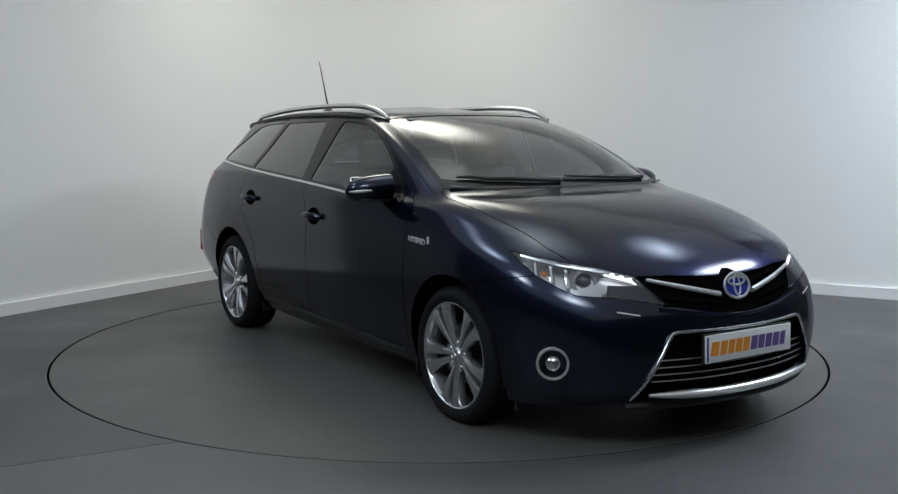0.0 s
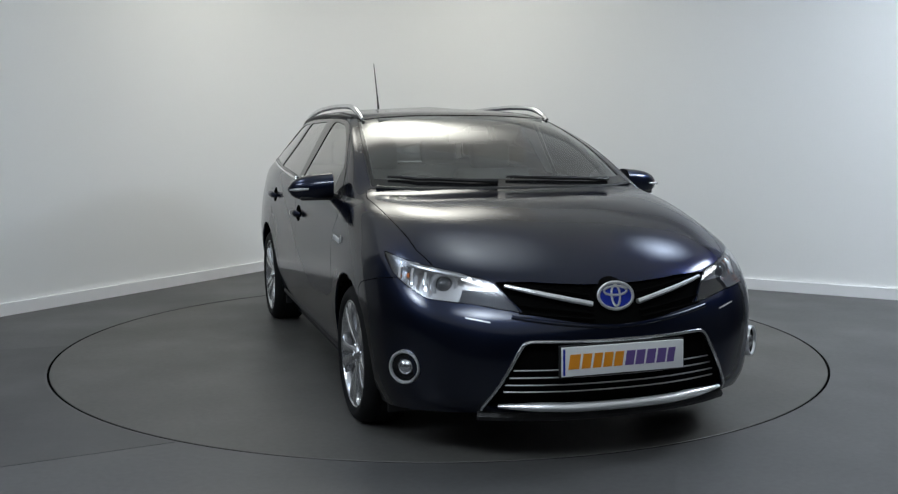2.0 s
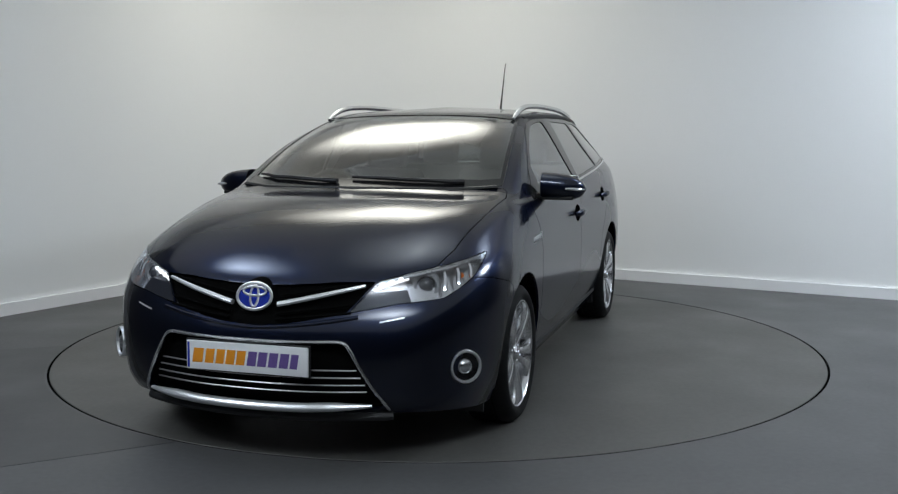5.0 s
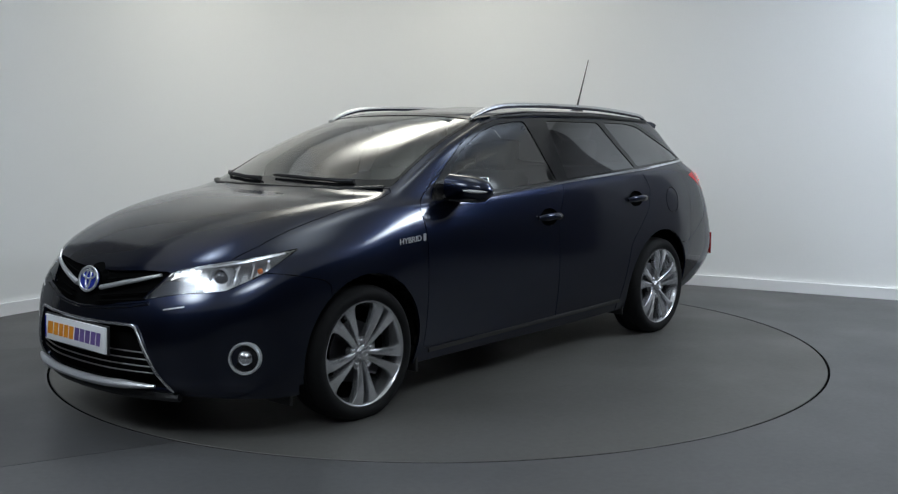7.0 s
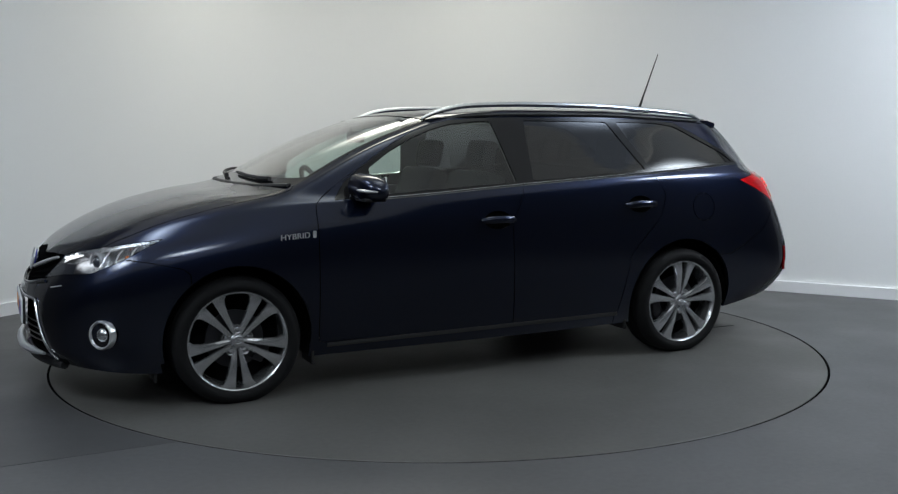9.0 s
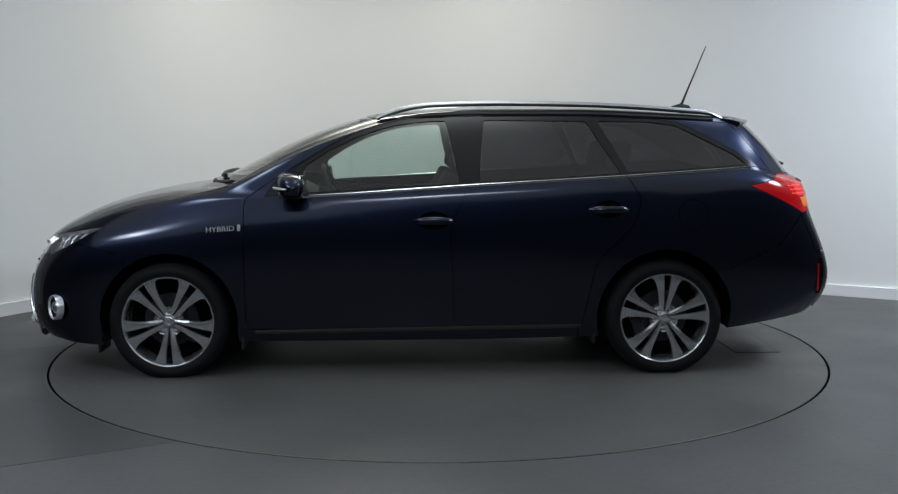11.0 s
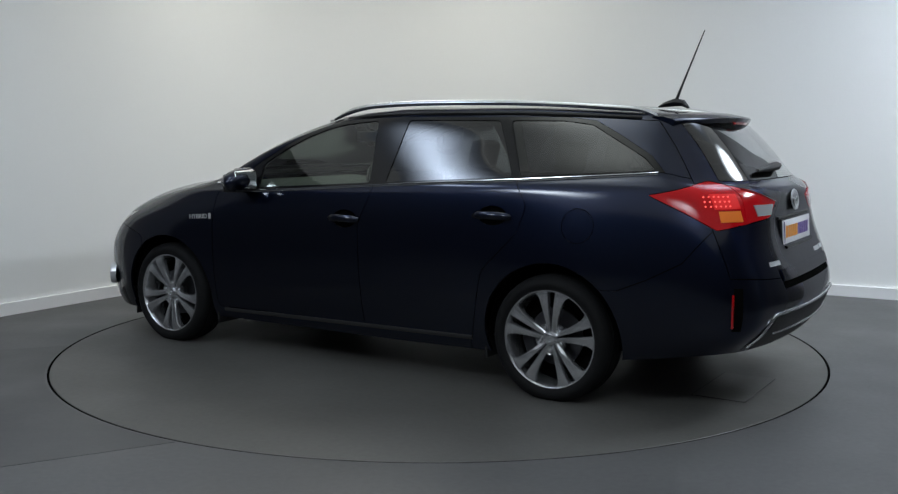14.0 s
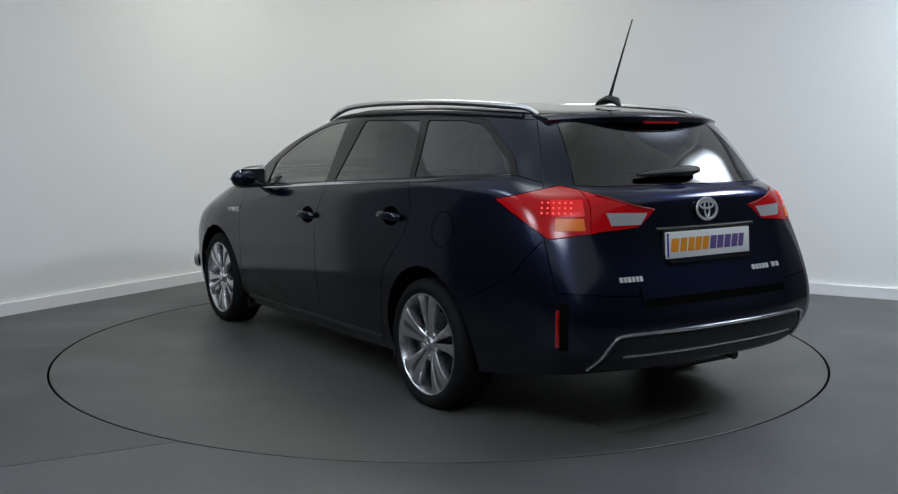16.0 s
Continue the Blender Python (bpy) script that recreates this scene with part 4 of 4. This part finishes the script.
# belt chrome, handles, sill line, badges
for s in (1, -1):
    for x0, x1, owner in ((.62, -.243, doors[0 if s > 0 else 1]), (-.247, -1.085, rear_doors[0 if s > 0 else 1]), (-1.09, -1.775, car)):
        pts = []
        for i in range(13):
            x = x0 + (x1 - x0) * i / 12
            z = float(np.interp(-x, [-.62, -.305, .238, 1.115, 1.78], [.943, .960, .997, 1.046, 1.088]))
            p, n = side_at(x, z, s, .004)
            pts.append(p)
        part("chrome_strip", tube_bm(pts, .0045, 6, 1.7), CHROME, owner, "thin chrome window strip")
    for xa, xb, z, owner in ((.022, -.175, .817, doors[0 if s > 0 else 1]), (-.885, -1.092, .870, rear_doors[0 if s > 0 else 1])):
        xm = (xa + xb) / 2
        cup, n = side_at(xm, z + .004, s, 0)
        ring = []
        for k in range(20):
            a = 2 * math.pi * k / 20
            p, _ = side_at(xm + .079 * math.cos(a), z + .004 + .047 * math.sin(a), s, -.001)
            ring.append(p)
        bm = bmesh.new()
        outer = [bm.verts.new(p) for p in ring]
        inner = [bm.verts.new(cup + (Vector(p) - cup) * .8 - n * .015) for p in ring]
        for k in range(20):
            bm.faces.new((outer[k - 1], outer[k], inner[k], inner[k - 1]))
        bm.faces.new(inner)
        part("handle_cup", bm, LINER, owner)
        pts = []
        for i in range(11):
            t = i / 10
            p, n2 = side_at(xa + (xb - xa) * t, z + .004 * math.sin(math.pi * t), s, .006 + .028 * math.sin(math.pi * t)**.5)
            pts.append(p)
        part("door_handle", tube_bm(pts, .0165, 10, 1.2, [.55, .8] + [1] * 7 + [.9, .6]), PAINT, owner)
    # dark sill strip
    pts = [side_at(.86 - 1.72 * i / 20, .235 + .02 * (i / 20), s, .002)[0] for i in range(21)]
    part("sill_moulding", tube_bm(pts, .006, 6, 2.0), BLACK, car)
    part("mud_flap", box_bm(.016, .17, .13, (.93, .73 * s, .205), .006), BLACK, car)
    part("rear_mud_flap", box_bm(.016, .16, .10, (-.93, .73 * s, .205), .006), BLACK, car)
    part("front_air_guide", box_bm(.016, .17, .10, (1.68, .71 * s, .175), .006), BLACK, car)


def lettering(text, size, at, across, up, material, parent, name, depth=.002, squeeze=1.0, label=""):
    """Raised lettering, its middle at a place, running along across."""
    cu = bpy.data.curves.new(name, "FONT")
    cu.body, cu.size, cu.extrude, cu.align_x, cu.align_y = text, size, depth, "CENTER", "CENTER"
    tmp = bpy.data.objects.new(name, cu)
    scene.collection.objects.link(tmp)
    bpy.context.view_layer.update()
    me = bpy.data.meshes.new_from_object(tmp.evaluated_get(bpy.context.evaluated_depsgraph_get()))
    bpy.data.objects.remove(tmp)
    me.materials.clear()
    me.materials.append(material)
    a, u = Vector(across).normalized(), Vector(up).normalized()
    n = a.cross(u)
    m = Matrix((a * squeeze, u, n)).transposed().to_4x4()
    m.translation = Vector(at)
    me.transform(m)
    ob = new(name, me)
    ob.parent = parent
    if label:
        tagged(ob, label)
    return ob


for s in (1, -1):
    p, n = side_at(1.022, .781, s, .003)
    q, _ = side_at(.99, .783, s, .003)
    along = (q - p) * s
    lettering("HYBRID", .038, p, along, (0, 0, 1), BADGE, car, "wing_badge", .0015, 1.12, "small chrome HYBRID lettering")
    p, n = side_at(1.022 - .095 * s, .789, s, .004)
    part("badge_mark", box_bm(.016, .004, .034, p, .004), BADGE, car)


# number plates: white with orange and purple printed marks
def plate(at, tilt, face, parent_name):
    holder = part(parent_name, box_bm(.016, .52, .112, (0, 0, 0), .004), WHITE_PLATE, car, "white plate with orange and purple lettering bars")
    holder.matrix_local = Matrix.Translation(at) @ Matrix.Rotation(radians(tilt), 4, "Y") @ Matrix.Rotation(0 if face > 0 else math.pi, 4, "Z")
    part("plate_surround", box_bm(.012, .532, .124, (-.006, 0, 0), .003), BLACK, holder)
    part("plate_band", box_bm(.0012, .009, .10, (.0085, -.251, 0)), BLUE, holder, smooth=False)
    shear = Matrix(((1, 0, 0, 0), (0, 1, .16, 0), (0, 0, 1, 0), (0, 0, 0, 1)))
    ys = [-.208, -.157, -.111, -.067, -.022, .026, .070, .116, .162, .204]
    for i, y in enumerate(ys):
        tone = ORANGE if i < 5 else PURPLE
        m = Matrix.Translation((0, y, 0)) @ shear
        bm = letter_block(i)
        bmesh.ops.transform(bm, matrix=m, verts=bm.verts)
        part("print_mark", bm, tone, holder, smooth=False)
    return holder


def letter_block(i):
    """A plain slanted block in place of a printed letter."""
    w = (.043, .036, .034, .036, .036, .036, .036, .036, .036, .030)[i]
    return box_bm(.0014, w * 1.02, .056, (.0088, 0, 0))


plate((2.212, 0, .415), -2, 1, "front_plate")
plate((-2.218, 0, .805), 4, -1, "rear_plate")


# emblems: plain ring shapes
def emblem(at, tilt, ry, rz, blue, face):
    base = part("emblem", lathe_bm([(0, .004), (1, .0), (1, -.006), (0, -.006)], "x", 32), BLUE if blue else BLACK_GLOSS, car, "oval badge with chrome rings")
    base.matrix_local = Matrix.Translation(at) @ Matrix.Rotation(radians(tilt), 4, "Y") @ Matrix.Rotation(0 if face > 0 else math.pi, 4, "Z")
    for v in base.data.vertices:
        v.co = (v.co.x, v.co.y * ry, v.co.z * rz)

    def ring(cy, cz, a, b, r, name):
        pts = [(.004, cy + a * math.cos(2 * math.pi * k / 32), cz + b * math.sin(2 * math.pi * k / 32)) for k in range(32)]
        part(name, tube_bm(pts, r, 8, .7, None, True, (1, 0, 0)), BLADE, base, "chrome badge ring")
    ring(0, 0, ry, rz, .0066, "outer_ring")
    ring(0, rz * .38, ry * .66, rz * .34, .0048, "upper_ring")
    ring(0, rz * .02, ry * .24, rz * .78, .0048, "inner_ring")


pe, ne = front_at(0, .632, .022)
emblem(pe, -14, .074, .052, True, 1)
pr, nr = rear_at(0, .947, .008)
emblem(pr, 8, .062, .045, False, -1)
part("emblem_plinth", lathe_bm([(0, .0), (.068, -.003), (.080, -.03), (.082, -.05)], "x", 32, pe + Vector((-.024, 0, -.014))), LINER, car)

# upper grille: chrome wings and dark bars
for s in (1, -1):
    pts = [front_at(s * (.098 + (.425 - .098) * i / 10), .612 + .075 * (i / 10)**1.05, .008)[0] for i in range(11)]
    part("grille_wing", tube_bm(pts, .012, 8, .9, [1, 1, 1, 1, 1, .95, .9, .85, .8, .7, .6]), BLADE, car, "chrome grille wing")
    for k, (za, zb) in enumerate(((.648, .692), (.583, .620), (.562, .592))):
        pts = [front_at(s * (.10 + .29 * i / 8), za + (zb - za) * i / 8, .001)[0] for i in range(9)]
        part("grille_bar", tube_bm(pts, .005, 6), LINER, car)
lip = [front_at(-.42 + .84 * i / 24, .533 + .045 * (abs(-.42 + .84 * i / 24) / .42)**1.6, .002)[0] for i in range(25)]
part("grille_lip", tube_bm(lip, .008, 8), PAINT, car)

# lower grille: satin frame, slats and lower blade
frame_pts = []
half = [(0, .484), (.2, .485), (.33, .488), (.375, .484), (.40, .46), (.44, .39), (.485, .31), (.518, .255), (.528, .225)]
for y, z in [(-y, z) for y, z in reversed(half)] + half[1:]:
    frame_pts.append(front_at(y, z, .006)[0])
part("grille_frame", tube_bm(smooth_path(frame_pts, 4), .0068, 8), SATIN, car, "satin chrome lower grille frame")
for z, w in ((.378, .425), (.349, .44), (.320, .455), (.292, .46)):
    pts = [front_at(-w + 2 * w * i / 16, z, -.014)[0] for i in range(17)]
    part("grille_slat", tube_bm(pts, .0036, 6, .8), SLAT, car, "thin silver grille slat")
blade = [front_at(-.475 + .95 * i / 20, .254 - .010 * (1 - (abs(i - 10) / 10)**2), .020)[0] for i in range(21)]
part("lower_blade", tube_bm(blade, .020, 10, .9, [.35, .6, .8] + [1] * 15 + [.8, .6, .35]), BLADE, car, "satin silver lower bumper blade")
part("air_dam", tube_bm([front_at(-.54 + 1.08 * i / 20, .215, -.012)[0] - Vector((0, 0, .03)) for i in range(21)], .022, 8, .9), BLACK, car)

# fog lamps
for s in (1, -1):
    c, n = on_skin((1.885 + 1.2, s * (.766 + .9), .368), (-.8, -.6 * s, 0))
    turn = n.to_track_quat("X", "Z").to_matrix().to_4x4()
    lamp = part("fog_lamp", lathe_bm([(0, -.004), (.046, -.004), (.052, .0), (.055, .004)], "x", 28), BLACK_GLOSS, car, "round fog lamp with a chrome ring")
    n = Vector((.76, .65 * s, .03)).normalized()
    turn = n.to_track_quat("X", "Z").to_matrix().to_4x4()
    lamp.matrix_local = Matrix.Translation(c + n * .013) @ turn @ Matrix.Scale(1.15, 4)
    part("fog_ring", lathe_bm([(.047, .002), (.050, .010), (.055, .011), (.058, .004), (.058, -.020)], "x", 32), BLADE, lamp, "chrome ring")
    part("fog_lens", lathe_bm([(0, .012), (.014, .010), (.024, .003), (.028, -.003)], "x", 24), SATIN, lamp, "clear fog lamp lens")
    # headlamp inside: housing, projector, light strip, indicator
    p = Vector((1.893, .618 * s, .678))
    proj = part("projector", lathe_bm([(.034, .0), (.040, .014), (.050, .013), (.058, -.006), (.06, -.03)], "x", 32), CLEAR, car, "chrome headlight projector ring")
    proj.matrix_local = Matrix.Translation(p) @ pose(0, 0, 0, 0, 0, 24 * s)
    part("projector_lens", lathe_bm([(0, .022), (.014, .019), (.026, .010), (.033, -.002)], "x", 24), DARK_LENS, proj, "domed clear projector lens")
    part("projector_bowl", lathe_bm([(.033, -.002), (.038, -.03)], "x", 24), SMOKE, proj)
    strip = [front_at(y * s, z, -.014)[0] for y, z in ((.462, .676), (.482, .691), (.51, .702), (.54, .711), (.572, .719))]
    part("daytime_light", tube_bm(strip, .009, 8, .9, [.35, .8, 1, 1, .8]), LED_WHITE, car, "lit white daytime running light")
    brow = [front_at(y * s, z, -.010)[0] for y, z in ((.47, .699), (.53, .715), (.58, .727), (.64, .738), (.70, .750), (.74, .764), (.775, .780))]
    part("lamp_brow", tube_bm(brow, .009, 8), HOUSING, car, "silver headlight brow")
    p, n = on_skin((1.78 + 1, s * (.73 + 1), .735), (-.7, -.7 * s, 0))
    part("indicator_lamp", lathe_bm([(0, .008), (.008, .004), (.011, -.01)], "x", 16, p - n * .045), AMBER, car, "amber indicator")
for s in (1, -1):
    for k in range(4):
        t = k / 3
        a = on_skin((1.93 - .20 * t + 1, s * (.63 + .10 * t + 1), .655 + .055 * t), (-.7, -.7 * s, 0))
        b2 = on_skin((1.90 - .18 * t + 1, s * (.65 + .08 * t + 1), .745 + .025 * t), (-.7, -.7 * s, 0))
        if k:
            part("reflector_fin", tube_bm([a[0] - a[1] * .025, (a[0] + b2[0]) / 2 - a[1] * .012, b2[0] - b2[1] * .02], .010, 6, .5), CHROME, car, "chrome headlight fin")
    for k in range(3):
        p, n = front_at((.485 + .03 * k) * s, .692 + .010 * k, -.006)
        part("led_dot", lathe_bm([(0, .008), (.008, .005), (.011, -.006)], "x", 12, p), LED_WHITE, car, "bright white light-emitting dot")
panel(LAMP_F, "headlight_housing", HOUSING, offset=-.052, depth=-.05, label="silver headlight reflector housing")
for s in (1, -1):
    patch("lamp_insert", [(2.2, .372, .598), (2.2, .60, .632), (2.2, .575, .676), (2.2, .455, .668)], (-1, 0, 0), SMOKE, car, -.010, .004, 8, 4, s=s)

# front wipers and cowl
part("cowl", tube_bm([Vector((float(np.interp(abs(y), [0, .26, .48, .66], [1.16, 1.15, 1.105, .99])), y, float(np.interp(abs(y), [0, .48, .66], [1.01, 1.008, 1.016])))) for y in np.linspace(-.66, .66, 23)], .022, 8, .5), BLACK, car)
for y0, y1 in ((.52, -.04), (-.10, -.60)):
    pts = []
    for i in range(9):
        y = y0 + (y1 - y0) * i / 8
        x = float(np.interp(abs(y), [0, .26, .48, .66], [1.13, 1.12, 1.075, .96])) - .045 * (i / 8)
        p, n = on_skin((x, y, 3), (0, 0, -1))
        pts.append(p + Vector((0, 0, .014)))
    part("wiper", tube_bm(pts, .010, 6, 1.0, [1.3, 1.2, 1, 1, 1, 1, .9, .8, .6]), BLACK, car)

# tail lamps: lit block, amber block, reversing lens, divider
for s in (1, -1):
    dd = (.72, -.70, 0)
    patch("brake_light", [(-2.0, .70, 1.0), (-2.085, .60, 1.0), (-2.12, .618, .936), (-2.03, .715, .936)], dd, LED_RED, car, .0035, .004, 6, 4, "lit red tail light cluster", s)
    for r in range(3):
        for c in range(6):
            f = c / 5
            q = on_skin((-2.02 - .08 * f - 2, s * (.705 - .085 * f + 2), .948 + .020 * r), (.72, -.70 * s, 0))
            part("led_dot", lathe_bm([(0, .003), (.003, .002), (.0045, -.002)], "z", 8, (0, 0, 0)), LED_DOT, car, "lit red dot").matrix_local = Matrix.Translation(q[0] + q[1] * .005) @ q[1].to_track_quat("Z", "Y").to_matrix().to_4x4()
    patch("rear_indicator", [(-2.05, .712, .927), (-2.12, .622, .927), (-2.135, .626, .880), (-2.066, .725, .880)], dd, AMBER, car, .0035, .004, 6, 4, "amber rear indicator", s)
    patch("reversing_light", [(-2.3, .535, .949), (-2.3, .338, .944), (-2.3, .376, .897), (-2.3, .518, .898)], (1, 0, 0), CLEAR, car, .0035, .004, 8, 4, "clear reversing light", s)
    # flat black patch on the skin stands for the shaded recess round the reflector
    patch("reflector_recess_shade", [(-2.155, .778, .60), (-2.175, .742, .60), (-2.170, .738, .41), (-2.150, .772, .41)], dd, LINER, car, .001, .004, 4, 6, "", s)
    q, _ = on_skin((-2.172 - 2, s * (.746 + 2), .50), (.72, -.70 * s, 0))
    part("rear_reflector", box_bm(.010, .016, .15, q + Vector((-.002, 0, 0)), .003), REFLECTOR, car, "slim red bumper reflector")

# washer covers under the headlights, small chrome mark
for s in (1, -1):
    patch("washer_cover", [(2.3, .50, .562), (2.3, .585, .578), (2.3, .585, .573), (2.3, .50, .557)], (-1, 0, 0), BADGE, car, .003, .004, 5, 1, s=s)
    pts = [rear_at(s * y, z, .0045)[0] for y, z in ((.545, 1.02), (.50, 1.005), (.42, .98), (.34, .962), (.30, .955))]
    part("lamp_rib", tube_bm(pts, .004, 6), REFLECTOR, car)

# tailgate: rear wiper, handle bar, lower recess's shade as a flat black strip, badges
wip = [rear_at(y, 1.098 - .045 * (y + .03), .022)[0] for y in np.linspace(-.04, .31, 9)]
part("rear_wiper", tube_bm(wip, .022, 8, .8, [.9, 1.25, 1.3, 1.2, 1, .85, .7, .55, .4]), BLACK, car)
part("plate_lamp_bar", tube_bm([rear_at(y, .874, .004)[0] for y in np.linspace(-.30, .30, 13)], .010, 8, .7), BLACK, car)
patch("tailgate_recess_shade", [(-2.4, .44, .600), (-2.4, -.44, .600), (-2.4, -.44, .570), (-2.4, .44, .570)], (1, 0, 0), LINER, car, .002, .004, 24, 2)
patch("tailgate_lip", [(-2.4, .44, .652), (-2.4, -.44, .652), (-2.4, -.44, .602), (-2.4, .44, .602)], (1, 0, 0), PAINT, car, .008, .012, 24, 3)
patch("plate_handle", [(-2.4, .26, .742), (-2.4, -.26, .742), (-2.4, -.25, .728), (-2.4, .25, .728)], (1, 0, 0), BLACK_GLOSS, car, .012, .012, 12, 2)
for y0, y1, z, count in ((.531, .412, .683, 6), (-.246, -.365, .681, 5), (-.385, -.445, .683, 2)):
    for k in range(count):
        ya, yb = y0 + (y1 - y0) * (k + .08) / count, y0 + (y1 - y0) * (k + .80) / count
        patch("name_badge", [(-2.4, ya, z + .011), (-2.4, yb, z + .011), (-2.4, yb, z - .009), (-2.4, ya, z - .009)], (1, 0, 0), BADGE, car, .004, .004, 2, 1, "small chrome name bar")

# rear bumper: dark lower apron with a silver line, lower lip line, exhaust
up = [(0, .468), (.25, .468), (.46, .470), (.555, .466), (.592, .437), (.618, .377), (.642, .325)]
rim = [rear_at(y, z, .005)[0] for y, z in [(-a, b) for a, b in reversed(up)] + up[1:]]
part("bumper_line", tube_bm(smooth_path(rim, 4), .007, 8), SATIN, car, "silver line round the dark bumper apron")
patch("bumper_apron", [(-2.4, .54, .455), (-2.4, -.54, .455), (-2.4, -.61, .315), (-2.4, .61, .315)], (1, 0, 0), BLACK, car, .003, .006, 26, 6)
part("bumper_lip", tube_bm([rear_at(y, .376, .004)[0] for y in np.linspace(-.52, .52, 19)], .007, 8), SATIN, car, "silver lower bumper line")
part("exhaust_tip", tube_bm([(-1.98, -.32, .265), (-2.05, -.32, .262), (-2.12, -.32, .25)], .022, 12), BLACK, car)
part("exhaust_box", box_bm(.22, .5, .12, (-1.95, -.15, .27), .04, 3), BLACK, car)


# ---- cabin ----
def seat(x, y, width, rear=False):
    chair = part("seat", box_bm(.50, width, .16, (0, 0, .06), .055, 4), SEAT, car, "dark cloth car seat")
    chair.matrix_local = pose(x, y, .42)
    lean = Matrix.Rotation(radians(-22), 4, "Y")
    back = part("backrest", box_bm(.13, width, .58, (-.30, 0, .36), .05, 4, lean), SEAT, chair)
    n = 2 if rear else 1
    for k in range(n):
        yy = 0 if n == 1 else (k - .5) * width * .52
        part("headrest", box_bm(.09, .25, .17, (-.43, yy, .725), .04, 4, Matrix.Rotation(radians(-12), 4, "Y")), SEAT, chair)
        for d in (-.05, .05):
            part("headrest_post", tube_bm([(-.40, yy + d, .60), (-.42, yy + d, .68)], .006, 6), CHROME, chair)


seat(.20, .36, .48)
seat(.20, -.36, .48)
seat(-.72, 0, 1.22, True)
dash = bmesh.new()
prof = [(1.06, .98), (.86, .965), (.70, .945), (.62, .90), (.62, .72), (.75, .55)]
rows_d = []
for i in range(15):
    y = -.70 + 1.4 * i / 14
    hump = .03 * math.exp(-((y + .36) / .16)**2)
    rows_d.append([dash.verts.new((x, y, z + (hump if 1 <= k <= 3 else 0))) for k, (x, z) in enumerate(prof)])
for p, q in zip(rows_d, rows_d[1:]):
    for k in range(len(prof) - 1):
        dash.faces.new((p[k], q[k], q[k + 1], p[k + 1]))
part("dashboard", dash, DASH, car)
wheel_pts = [(.0, .185 * math.cos(2 * math.pi * k / 32), .185 * math.sin(2 * math.pi * k / 32)) for k in range(32)]
sw = part("steering_wheel", tube_bm(wheel_pts, .016, 8, 1, None, True, (1, 0, 0)), BLACK, car, "dark steering wheel")
sw.matrix_local = Matrix.Translation((.52, -.36, .90)) @ Matrix.Rotation(radians(25), 4, "Y")
part("steering_boss", box_bm(.05, .13, .11, (.02, 0, 0), .03, 3), DASH, sw)
part("steering_spoke", box_bm(.02, .35, .03, (.02, 0, 0), .008), DASH, sw)
part("rear_view_mirror", box_bm(.03, .23, .065, (.40, 0, 1.252), .012), BLACK, car)
part("mirror_stalk", tube_bm([(.42, 0, 1.27), (.43, 0, 1.305)], .008, 6), BLACK, car)
for s in (1, -1):
    part("sun_visor", box_bm(.16, .36, .012, (.24, .30 * s, 1.345), .005, 2, None), HEADLINING, car)
    part("door_card", box_bm(1.6, .03, .42, (-.03, .775 * s, .72), .01), DASH, car)
part("cabin_floor", box_bm(2.9, 1.4, .04, (-.4, 0, .30)), LINER, car, smooth=False)
part("parcel_shelf", box_bm(.55, 1.2, .03, (-1.55, 0, .98), .01), DASH, car)


def motions():
    rows_car, rows_table = [], []
    for t, a in TURN:
        turn = pose(0, 0, 0, 0, 0, a)
        rows_car.append((t, turn @ pose(CAR_X, CAR_Y, 0)))
        rows_table.append((t, turn))
    walk(car, rows_car)
    walk(table, rows_table)


motions()
